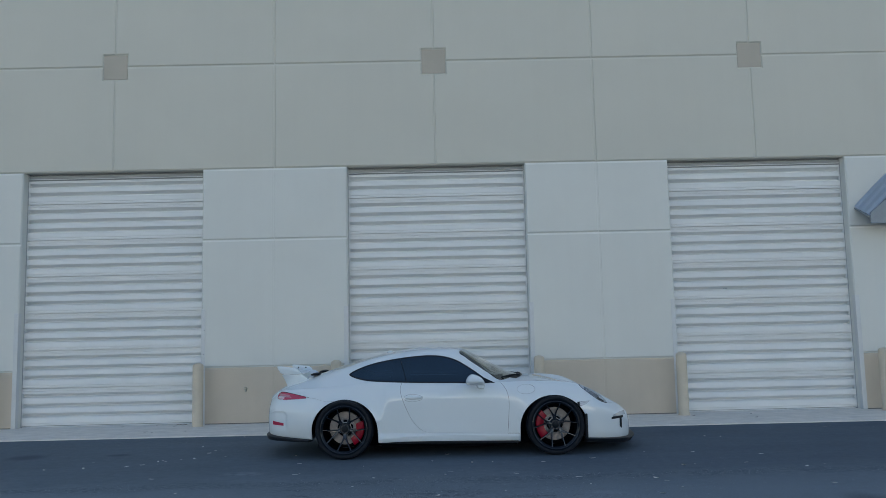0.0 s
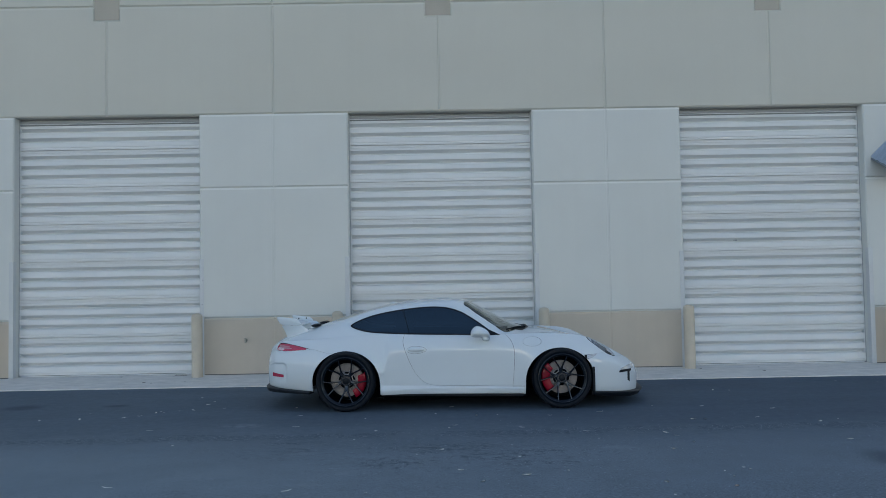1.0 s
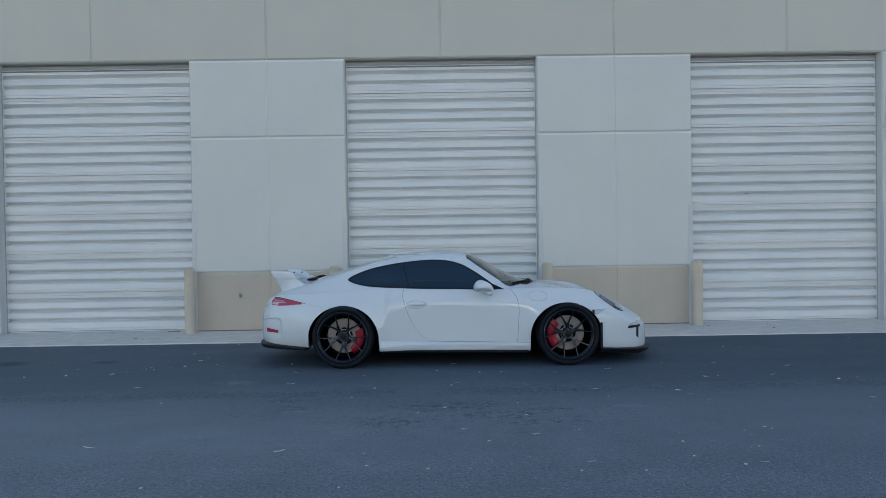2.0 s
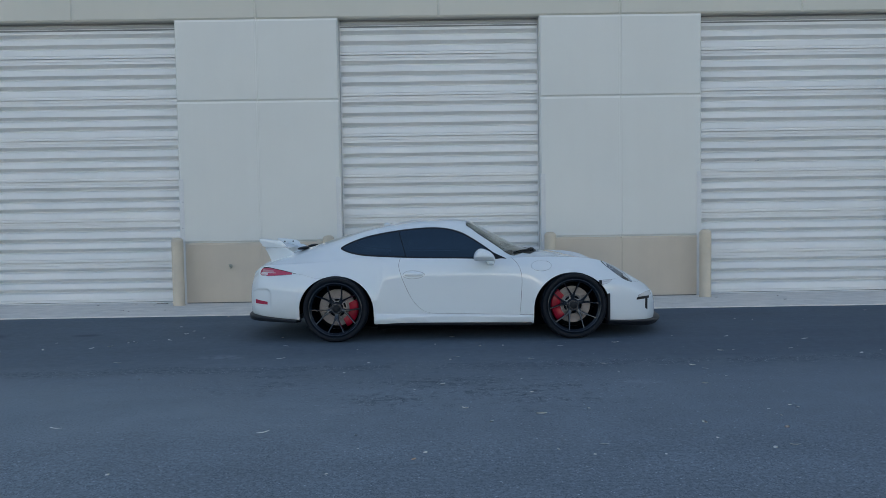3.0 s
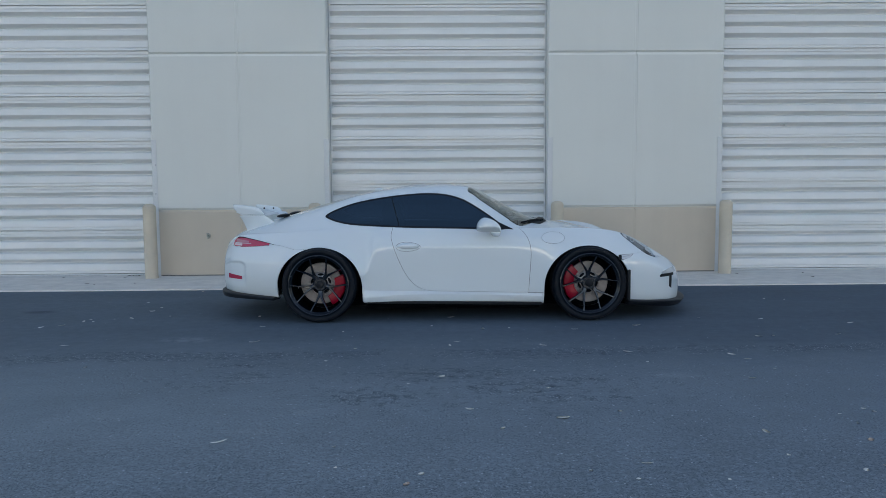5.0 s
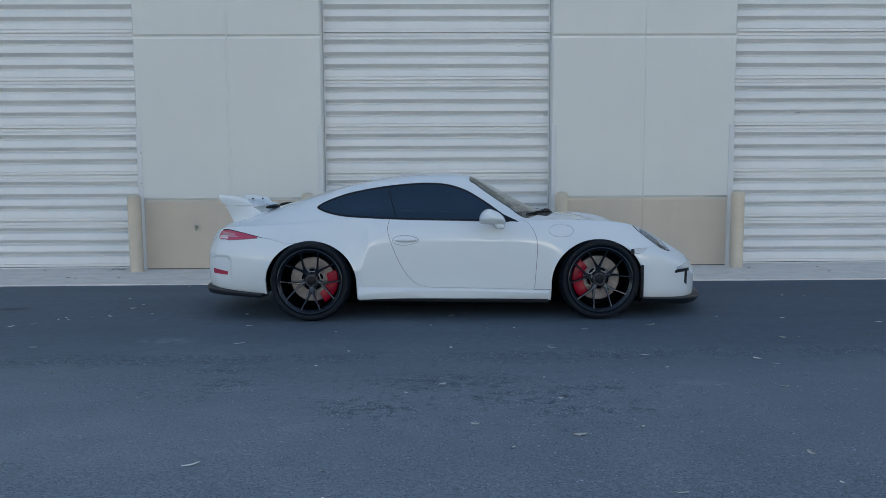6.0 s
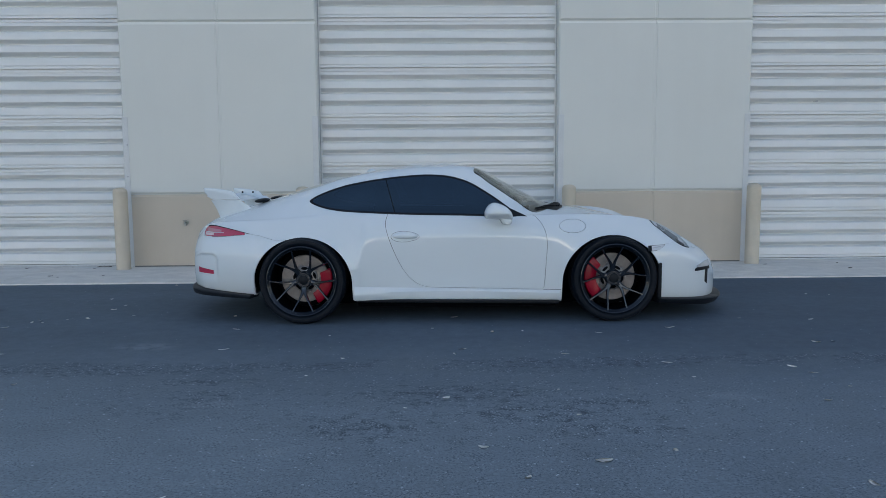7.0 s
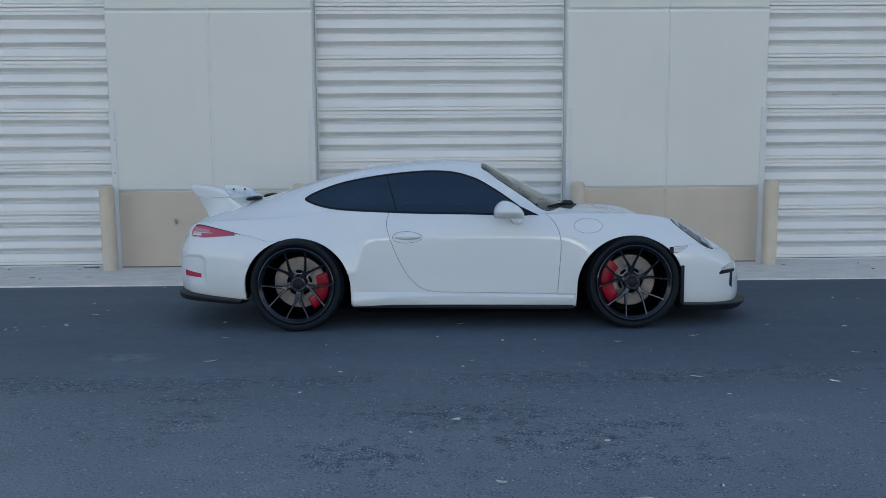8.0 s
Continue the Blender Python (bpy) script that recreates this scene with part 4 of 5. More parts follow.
def car_panels():
    skin = Skin()
    arch = lambda cx, cz, rx, rz: np.array([(cx + rx * math.cos(a), cz + rz * math.sin(a)) for a in np.linspace(0, math.pi, 60)] + [(cx - rx, 0.02), (cx + rx, 0.02)])
    skin.cut(arch(0.003, 0.33, 0.387, 0.358), "rear_arch", lo=0.0, hi=8.0)
    skin.cut(arch(2.446, 0.33, 0.392, 0.360), "front_arch", lo=0.0, hi=8.0)
    window = loop([(0.040, 0.956), (0.142, 0.914), (0.31, 0.884), (0.727, 0.862), (1.25, 0.849), (1.715, 0.839), (1.672, 0.880), (1.565, 0.960), (1.44, 1.043), (1.314, 1.112), (1.16, 1.156), (0.994, 1.168),
                   (0.82, 1.160), (0.645, 1.142), (0.47, 1.116), (0.297, 1.079), (0.147, 1.028), (0.058, 0.984)], 8)
    skin.cut(window, "trim", lo=7.5, hi=11.0)
    c = window.mean(0)
    d = np.roll(window, -1, 0) - np.roll(window, 1, 0)
    nrm = np.stack([-d[:, 1], d[:, 0]], -1) / np.maximum(1e-9, np.linalg.norm(d, axis=1))[:, None]
    skin.cut(window + nrm * 0.014, "glass", over=("trim",), lo=7.5, hi=11.0, snap=0.006)
    skin.cut(loop([(0.700, 0.905), (0.668, 0.845), (0.658, 0.78), (0.683, 0.682), (0.728, 0.565), (0.782, 0.455), (0.84, 0.375), (0.904, 0.322), (0.97, 0.297), (1.048, 0.288), (1.5, 0.278), (1.86, 0.268), (1.902, 0.274),
                   (1.912, 0.32), (1.920, 0.45), (1.929, 0.611), (1.921, 0.70), (1.894, 0.774), (1.85, 0.83), (1.80, 0.862), (1.72, 0.90), (1.2, 0.93)], 8), "door", lo=3.0, hi=8.6)
    th = np.linspace(0, 2 * math.pi, 60, endpoint=False)
    skin.cut(np.stack([2.135 + 0.107 * np.cos(th), 0.762 + 0.052 * np.sin(th)], -1), "fuel_flap", lo=4.5, hi=8.4, snap=0.0055)
    skin.cut(loop([(2.765, 0.812), (2.795, 0.765), (2.845, 0.722), (2.92, 0.663), (3.00, 0.608), (3.06, 0.583), (3.105, 0.573), (3.085, 0.605), (3.03, 0.665), (2.95, 0.745), (2.86, 0.797)], 10), "head_lamp", lo=4.5, hi=8.3, snap=0.0066)
    skin.cut(loop([(-0.415, 0.716), (-0.55, 0.745), (-0.70, 0.770), (-0.765, 0.774), (-0.80, 0.768), (-0.828, 0.745), (-0.838, 0.71), (-0.82, 0.692), (-0.78, 0.687), (-0.66, 0.692), (-0.52, 0.704)], 10), "tail_lamp", lo=4.5, hi=9.5, snap=0.0066)
    wind = loop([(2.10, 0.0), (2.085, 0.25), (2.02, 0.47), (1.945, 0.63), (1.875, 0.718), (1.840, 0.727), (1.73, 0.704), (1.588, 0.658), (1.44, 0.603), (1.368, 0.574), (1.39, 0.46), (1.43, 0.25), (1.44, 0.0), (1.44, -0.05), (2.10, -0.05)], 8)
    skin.cut(wind, "windscreen", plane="xy", lo=8.0, snap=0.0066)
    rear = loop([(0.56, -0.05), (0.56, 0.0), (0.54, 0.25), (0.49, 0.42), (0.40, 0.50), (0.20, 0.52), (0.0, 0.505), (-0.12, 0.47), (-0.17, 0.40), (-0.185, 0.2), (-0.19, 0.0), (-0.19, -0.05)], 8)
    skin.cut(rear, "rear_window", plane="xy", lo=9.5, snap=0.0066)
    hood = loop([(2.17, -0.05), (2.17, 0.0), (2.16, 0.25), (2.10, 0.47), (2.06, 0.58), (2.12, 0.615), (2.3, 0.60), (2.6, 0.545), (2.9, 0.49), (3.08, 0.43), (3.17, 0.30), (3.21, 0.12), (3.215, 0.0), (3.215, -0.05)], 8)
    skin.cut(hood, "hood", plane="xy", lo=8.0, snap=0.0066)
    lid = loop([(-0.23, -0.05), (-0.23, 0.2), (-0.22, 0.42), (-0.26, 0.53), (-0.45, 0.56), (-0.70, 0.55), (-0.84, 0.50), (-0.90, 0.30), (-0.91, 0.0), (-0.91, -0.05)], 8)
    skin.cut(lid, "engine_lid", plane="xy", lo=8.0, snap=0.0066)
    skin.cut(np.array([(2.70, 0.592), (2.80, 0.606), (2.90, 0.618), (2.97, 0.630), (3.06, 0.60), (3.16, 0.56), (3.25, 0.575), (3.6, 0.50), (3.6, 0.05), (2.5, 0.05), (2.5, 0.592)]), "front_bumper", lo=0.0, hi=LAST, snap=0.0066)
    skin.cut(np.array([(-0.22, 0.672), (-0.34, 0.705), (-0.46, 0.722), (-0.8, 0.69), (-0.94, 0.70), (-1.2, 0.70), (-1.2, 0.05), (-0.1, 0.05), (-0.1, 0.672)]), "rear_bumper", lo=0.0, hi=LAST, snap=0.0066)
    return skin


def on_side(x, z, proud=0.0):
    """A place on the near flank at length x and height z, pushed out by proud."""
    vs = np.linspace(2.0, 9.9, 140)
    p = body_at(np.full(140, x), vs)
    zz = np.maximum.accumulate(p[:, 2])
    v = float(np.interp(z, zz + np.arange(140) * 1e-9, vs))
    e = 1e-3
    a, b, c = body_at(np.array([x, x + e, x]), np.array([v, v, v + 0.02]))
    n = np.cross(b - a, c - a)
    n /= max(1e-9, np.linalg.norm(n))
    return Vector(a + n * proud)


def patch(x0, x1, low, high, proud, nx=14, nz=4, depth=0.006, bm=None, flip=1):
    """A thin piece laid on the near flank, between two heights given along x."""
    bm = bm or bmesh.new()
    rows = []
    for i in range(nx + 1):
        f = i / nx
        x = x0 + (x1 - x0) * f
        lo, hi = (h(f) if callable(h) else h for h in (low, high))
        rows.append([[on_side(x, lo + (hi - lo) * j / nz, pr) for j in range(nz + 1)] for pr in (proud, proud - depth)])
    top = [[bm.verts.new((p.x, p.y * flip, p.z)) for p in r[0]] for r in rows]
    for a, b in zip(top, top[1:]):
        for j in range(nz):
            bm.faces.new((a[j], b[j], b[j + 1], a[j + 1]))
    rim = [top[i][0] for i in range(nx + 1)] + [top[nx][j] for j in range(1, nz + 1)] + [top[i][nz] for i in range(nx - 1, -1, -1)] + [top[0][j] for j in range(nz - 1, 0, -1)]
    inner = [rows[i][1][0] for i in range(nx + 1)] + [rows[nx][1][j] for j in range(1, nz + 1)] + [rows[i][1][nz] for i in range(nx - 1, -1, -1)] + [rows[0][1][j] for j in range(nz - 1, 0, -1)]
    inn = [bm.verts.new((p.x, p.y * flip, p.z)) for p in inner]
    for k in range(len(rim)):
        q = (k + 1) % len(rim)
        try:
            bm.faces.new((rim[q], rim[k], inn[k], inn[q]))
        except ValueError:
            pass
    bmesh.ops.remove_doubles(bm, verts=bm.verts, dist=1e-5)
    bmesh.ops.recalc_face_normals(bm, faces=bm.faces)
    return bm


def puffed(outline, side, y, half, power):
    """A rounded body with the given side view, half its width to either side of y."""
    c = outline.mean(0)
    bm = bmesh.new()
    rings = []
    for t in (-1, -0.97, -0.9, -0.75, -0.5, 0, 0.5, 0.75, 0.9, 0.97, 1):
        k = max(0.12, (1 - abs(t) ** power) ** (1 / power))
        rings.append([bm.verts.new((c[0] + (x - c[0]) * k, side * (y + half * t), c[1] + (z - c[1]) * k)) for x, z in outline])
    n = len(outline)
    for a, b in zip(rings, rings[1:]):
        for i in range(n):
            bm.faces.new((a[i], a[(i + 1) % n], b[(i + 1) % n], b[i]))
    bm.faces.new(rings[0])
    bm.faces.new(list(reversed(rings[-1])))
    bmesh.ops.recalc_face_normals(bm, faces=bm.faces)
    return bm


def top_at(x, y):
    """Height of the body's upper side over (x, y)."""
    p = body_at(np.full(80, x), np.linspace(8.2, 12, 80))
    return float(np.interp(abs(y), np.abs(p[::-1, 1]), p[::-1, 2]))


def skirt(side):
    """The sill below the door: a ledge that widens towards the rear wheel, over an upright face."""
    bm = bmesh.new()
    n, cols = 44, []
    for i in range(n + 1):
        f = i / n
        xx = 0.404 + 1.628 * f
        low, high = 0.204 - 0.022 * f, 0.300 - 0.042 * f
        out = 0.016 + 0.022 * (1 - f) ** 3
        drop = 0.016 + 0.034 * (1 - f) ** 4
        pts = [on_side(xx, high, -0.002), on_side(xx, high - 0.15 * drop, 0.15 * out), on_side(xx, high - drop, out * 0.93), on_side(xx, high - drop - 0.010, out),
               on_side(xx, low + 0.012, out), on_side(xx, low, out - 0.006), on_side(xx, low, -0.010)]
        cols.append([bm.verts.new((p.x, p.y * side, p.z)) for p in pts])
    for a, b in zip(cols, cols[1:]):
        for j in range(6):
            bm.faces.new((a[j], b[j], b[j + 1], a[j + 1]))
    bm.faces.new(cols[0])
    bm.faces.new(list(reversed(cols[-1])))
    bmesh.ops.recalc_face_normals(bm, faces=bm.faces)
    return bm


def arc_block(a0, a1, r0, r1, y0, y1, n=14, bevel=0.008):
    pts = [(r1 * math.cos(a0 + (a1 - a0) * i / n), r1 * math.sin(a0 + (a1 - a0) * i / n)) for i in range(n + 1)]
    pts += [(r0 * math.cos(a1 + (a0 - a1) * i / n), r0 * math.sin(a1 + (a0 - a1) * i / n)) for i in range(n + 1)]
    bm = prism(pts, y1 - y0, bevel=bevel, segments=2)
    bmesh.ops.translate(bm, verts=bm.verts, vec=(0, y0, 0))
    return bm


def build_wheel(car, pos, width, far, first, caliper):
    """A wheel with its axis along y; its face looks towards -y (or +y on the far side)."""
    w, R = width / 2, 0.340
    face = -w + 0.012
    lip = [(0.277, -w + 0.002), (0.276, -w - 0.004), (0.270, -w - 0.007), (0.264, -w - 0.003), (0.261, -w + 0.004), (0.250, -w + 0.012), (0.245, -w + 0.022), (0.262, -w + 0.026)]
    barrel = [(0.246, -w + 0.0225), (0.246, -w + 0.030), (0.243, -w + 0.06), (0.240, 0.0), (0.244, w - 0.02), (0.270, w - 0.006), (0.264, w + 0.0), (0.2515, w - 0.03), (0.2515, 0.0), (0.2525, -w + 0.06), (0.2625, -w + 0.027)]
    bm = lathe(lip, 72, 'Y', closed=True)
    deep = face + (0.080 if width > 0.27 else 0.048)
    for k in range(5):
        mid = radians(first + 72 * k)
        for s in (-1, 1):
            rise = deep - (face - 0.004)
            stations = [(r, off, deep - rise * lift, hw, th) for r, off, lift, hw, th in ((0.030, 36, 0.0, 0.024, 0.030), (0.058, 35.5, 0.02, 0.021, 0.030), (0.080, 34.0, 0.10, 0.0165, 0.030), (0.100, 31.0, 0.20, 0.0122, 0.028), (0.128, 27.2, 0.34, 0.0096, 0.028),
                                                                                        (0.165, 22.8, 0.55, 0.0078, 0.026), (0.21, 19.2, 0.80, 0.0074, 0.024), (0.258, 17.2, 1.0, 0.0088, 0.022))]
            rings = []
            for r, off, h, hw, th in stations:
                a = mid + s * radians(off)
                c, t = Vector((math.cos(a), 0, math.sin(a))), Vector((-math.sin(a), 0, math.cos(a)))
                p = c * r
                rings.append([bm.verts.new(p + t * q * hw + Vector((0, h + d, 0))) for q, d in ((-0.55, 0), (0.55, 0), (1, 0.006), (1, th), (-1, th), (-1, 0.006))])
            for a, b in zip(rings, rings[1:]):
                for i in range(6):
                    bm.faces.new((a[i], a[(i + 1) % 6], b[(i + 1) % 6], b[i]))
            bm.faces.new(rings[0])
            bm.faces.new(list(reversed(rings[-1])))
    lathe([(0, deep - 0.006), (0.056, deep - 0.006), (0.064, deep + 0.002), (0.067, deep + 0.04), (0.0, deep + 0.04)], 40, 'Y', bm=bm)
    bmesh.ops.recalc_face_normals(bm, faces=bm.faces)
    wheel = part("wheel", bm, M_RIM, car, "satin black ten-spoke alloy wheel", smooth=35)
    wheel.matrix_basis = pose(*pos, 0, 0, 180 if far else 0)
    prof = [(0.264, -w + 0.022), (0.277, -w + 0.010), (0.287, -w - 0.004), (0.305, -w - 0.009), (0.324, -w - 0.004), (R - 0.013, -w + 0.010), (R - 0.004, -w + 0.030)]
    for g in (-0.5, 0.0, 0.5):
        c = g * w * 1.2
        prof += [(R, c - 0.02), (R, c - 0.006), (R - 0.007, c - 0.005), (R - 0.007, c + 0.005), (R, c + 0.006), (R, c + 0.02)]
    prof += [(R - 0.004, w - 0.030), (R - 0.013, w - 0.010), (0.325, w + 0.004), (0.305, w + 0.009), (0.285, w + 0.006), (0.262, w - 0.012)]
    # same paint as the rim; the darker colour stands for shade inside the barrel
    part("rim_barrel", lathe(barrel, 72, 'Y', closed=True), M_UNDER, wheel, smooth=35)
    part("tyre", lathe(prof, 72, 'Y'), M_TYRE, wheel, "black low-profile tyre", smooth=50)
    part("centre_nut", lathe([(0, deep - 0.022), (0.020, deep - 0.022), (0.026, deep - 0.019), (0.030, deep - 0.018), (0.037, deep - 0.014), (0.037, deep - 0.004), (0.0, deep - 0.004)], 6 * 6, 'Y'), M_BLACK, wheel, smooth=40)
    d0 = 0.022
    part("brake_disc", lathe([(0.085, d0), (0.187, d0), (0.189, d0 + 0.002), (0.189, d0 + 0.030), (0.085, d0 + 0.032)], 64, 'Y', closed=True), M_DISC, wheel, "grey iron brake disc", smooth=40)
    bell = lathe([(0.0, d0 - 0.018), (0.084, d0 - 0.018), (0.098, d0 - 0.012), (0.104, d0 + 0.004), (0.0, d0 + 0.004)], 40, 'Y')
    for i in range(10):
        a = 2 * math.pi * i / 10
        box(0.108 * math.cos(a) - 0.009, 0.108 * math.cos(a) + 0.009, d0 - 0.010, d0 + 0.002, 0.108 * math.sin(a) - 0.009, 0.108 * math.sin(a) + 0.009, 0.003, 1, bell)
    part("brake_bell", bell, M_BELL, wheel, "bright alloy disc bell", smooth=40)
    for i in range(5):
        a = radians(first + 72 * i)
        hole = lathe([(0.0, d0 - 0.0215), (0.013, d0 - 0.0215), (0.015, d0 - 0.019), (0.0, d0 - 0.019)], 16, 'Y')
        bmesh.ops.transform(hole, verts=hole.verts, matrix=Matrix.Translation((0.083 * math.cos(a), 0, 0.083 * math.sin(a))) @ pose(0, 0, 0, 0, 90 - math.degrees(a), 0) @ Matrix.Diagonal((1.9, 1, 0.8, 1)))
        part("bell_hole", hole, M_UNDER, wheel)
    a0, a1 = (radians(a) for a in caliper)
    if far:
        a0, a1 = math.pi - a1, math.pi - a0
    part("caliper", arc_block(a0, a1, 0.130, 0.224, d0 - 0.034, d0 + 0.06), M_RED, wheel, "red brake caliper", smooth=45)
    back = lathe([(0.0, 0.085), (0.232, 0.085), (0.234, 0.095), (0.0, 0.095)], 48, 'Y')
    part("dust_shield", back, M_UNDER, wheel)
    return wheel


def outline_band(points, z_top, z_low, inset, name, material, car, label="", lip=0.006, under=0.01):
    """A lip that follows a plan outline of (x, y): z_top and z_low are given along it, from 0 to 1."""
    bm = bmesh.new()
    n = len(points)
    cols = []
    for i, (x, y) in enumerate(points):
        f = i / (n - 1)
        a, b = Vector(points[max(i - 1, 0)]), Vector(points[min(i + 1, n - 1)])
        t = (b - a).normalized()
        nrm = Vector((-t.y, t.x))
        zt, zl = z_top(f), z_low(f)
        o, q = Vector((x, y)), Vector((x, y)) + nrm * inset
        cols.append([bm.verts.new(v) for v in ((q.x, q.y, zt + 0.006), (o.x + nrm.x * 0.015, o.y + nrm.y * 0.015, zt + 0.003), (o.x + nrm.x * lip, o.y + nrm.y * lip, zt), (o.x, o.y, zt - 0.006), (o.x + nrm.x * 0.6 * under, o.y + nrm.y * 0.6 * under, zl + 0.008), (o.x + nrm.x * under, o.y + nrm.y * under, zl), (q.x, q.y, zl))])
    for a, b in zip(cols, cols[1:]):
        for j in range(7):
            bm.faces.new((a[j], a[(j + 1) % 7], b[(j + 1) % 7], b[j]))
    bm.faces.new(cols[0])
    bm.faces.new(list(reversed(cols[-1])))
    bmesh.ops.recalc_face_normals(bm, faces=bm.faces)
    return part(name, bm, material, car, label, smooth=50)


def build_car():
    car = thing("sports_car", pose(-1.037, 9.645, -0.010, 0, 0, -0.9) @ Matrix.Diagonal((0.991, 1, 1, 1)), "white rear-engined sports coupe with fixed rear wing, parked", "car")
    skin = car_panels()
    body = part("body", skin.panel("", 0, gap=0.0013, flange=0.03), M_PAINT, car, "glossy white bodyshell")
    for side in (1, -1):
        door = part("door", skin.panel("door", side, gap=0.0022), M_PAINT, car, "closed white door")
        part("window_trim", skin.panel("trim", side, 0.0, 0.004), M_BLACK, car)
        line = [on_side(0.650 + 0.083 * f, 1.137 - 0.274 * f, 0.0008) for f in np.linspace(0, 1, 9)]
        part("pillar_trim", tube([(p.x, p.y * side, p.z) for p in line], 0.0038, 6), M_BLACK, car, smooth=60)
        part("side_window", skin.panel("glass", side, 0.0, 0.0), M_SIDEGLASS, car, "dark tinted side glass")
        part("mirror_sail", patch(1.640, 1.775, lambda f: 0.845 - 0.008 * f, lambda f: 0.903 - 0.064 * f, 0.0022, 12, 3, 0.004, flip=side), M_BLACK, car, "black corner of the window frame", smooth=40)
        hb = bmesh.new()
        bmesh.ops.create_uvsphere(hb, u_segments=28, v_segments=14, radius=1.0)
        c = on_side(0.813, 0.695, 0.004)
        for v in hb.verts:
            x, y, z = v.co
            v.co = (c.x + 0.098 * math.copysign(abs(x) ** 0.8, x), side * (c.y + 0.020 * y), c.z + 0.025 * z + 0.004 * (1 - x * x))
        part("door_handle", hb, M_PAINT, door, "body-coloured pull handle", smooth=180)
        ring = bmesh.new()
        path = [on_side(0.813 + 0.111 * math.cos(a), 0.691 + (0.041 - 0.006 * math.cos(a)) * math.sin(a), -0.0005) for a in np.linspace(0, 2 * math.pi, 49)]
        tube([(p.x, p.y * side, p.z) for p in path], 0.0014, 6, ring)
        part("handle_gap", ring, M_BLACK, door)
        lens = part("head_lamp", skin.panel("head_lamp", side, 0.002, 0.012), M_LENS, car, "clear oval headlamp")
        lens.visible_shadow = False
        bowl = skin.panel("head_lamp", side, 0.004, 0.0)
        bowl.normal_update()
        for v in bowl.verts:
            v.co -= v.normal * (0.007 + 0.006 * math.sin(v.co.x * 40) ** 2)
        part("lamp_bowl", bowl, M_LAMPWHITE, lens, "silver lamp bowl")
        edge = [on_side(x, z, 0.001) for x, z in loop([(2.765, 0.812), (2.795, 0.765), (2.845, 0.722), (2.92, 0.663), (3.00, 0.608), (3.06, 0.583), (3.105, 0.573)], 4, False)]
        part("lamp_edge", tube([(p.x, p.y * side, p.z) for p in edge[0 if side > 0 else 6:]], [0.0052 - 0.0028 * math.sin(math.pi * i / len(edge)) for i in range(len(edge) - (0 if side > 0 else 6))], 6), M_BLACK, lens, smooth=60)
        part("lamp_cavity", patch(2.835, 3.010, lambda f: 0.738 - 0.122 * f, lambda f: 0.772 - 0.112 * f, -0.0045, 14, 3, 0.003, flip=side), M_LAMPDARK, lens, "dark inner lamp panel", smooth=40)
        for cx, cz, r in ((2.880, 0.730, 0.019),):
            ring = [on_side(cx + r * math.cos(a), cz + 0.8 * r * math.sin(a), -0.003) for a in np.linspace(0, 2 * math.pi, 21)]
            part("projector_ring", tube([(p.x, p.y * side, p.z) for p in ring], 0.0030, 6), M_LAMPGREY, lens, "grey projector ring", smooth=60)
        part("lamp_brow", patch(2.985, 3.065, lambda f: 0.622 - 0.030 * f, lambda f: 0.652 - 0.048 * f, -0.004, 8, 2, 0.003, flip=side), M_BLACK, lens, smooth=40)
        tail = part("tail_lamp", skin.panel("tail_lamp", side, 0.002, 0.012), M_REDLENS, car, "red tail lamp")
        part("lamp_stripe", patch(-0.815, -0.64, lambda f: 0.719 + 0.001 * f, lambda f: 0.726 - 0.003 * f, 0.0022, 14, 1, 0.004, flip=side), M_LAMPWHITE, tail, "white light strip", smooth=40)
        part("reversing_lens", patch(-0.822, -0.735, lambda f: 0.699 + 0.001 * f, lambda f: 0.717 + 0.001 * f, 0.0018, 10, 2, 0.004, flip=side), M_CLEARLENS, tail, "clear reversing segment", smooth=40)
        # reflection on the upper lens, painted as a paler pink patch
        part("lens_sheen", patch(-0.800, -0.665, lambda f: 0.728 - 0.002 * f, lambda f: 0.756 - 0.012 * f, 0.0016, 10, 2, 0.004, flip=side), M_LENSSHEEN, tail, "pale pink patch painted as a reflection on the lens", smooth=40)
        brim = [on_side(x, z, 0.0005) for x, z in loop([(-0.415, 0.716), (-0.55, 0.745), (-0.70, 0.770), (-0.765, 0.774), (-0.80, 0.768)], 5, False)]
        part("lamp_brim", tube([(p.x, p.y * side, p.z) for p in brim], [0.0022 + 0.0034 * i / (len(brim) - 1) for i in range(len(brim))], 6), M_BLACK, tail, smooth=60)
        part("marker_edge", patch(2.722, 2.863, lambda f: 0.563 + 0.046 * f ** 3, lambda f: 0.607 + 0.006 * f, 0.0025, 14, 2, flip=side), M_BLACK, car, smooth=40)
        marker = part("front_marker", patch(2.750, 2.858, lambda f: 0.568 + 0.041 * f ** 3, lambda f: 0.605 + 0.006 * f, 0.0045, 14, 2, flip=side), M_LAMPWHITE, car, "clear side marker lamp", smooth=40)
        part("marker_streak", patch(2.756, 2.825, lambda f: 0.585 + 0.010 * f, lambda f: 0.591 + 0.010 * f, 0.0060, 8, 1, 0.003, flip=side), M_LAMPGREY, marker, smooth=40)
        part("rear_reflector", patch(-0.885, -0.738, lambda f: 0.396 - 0.004 * f, lambda f: 0.440 - 0.018 * f, 0.004, 10, 2, flip=side), M_REDLENS, car, "red bumper reflector", smooth=40)
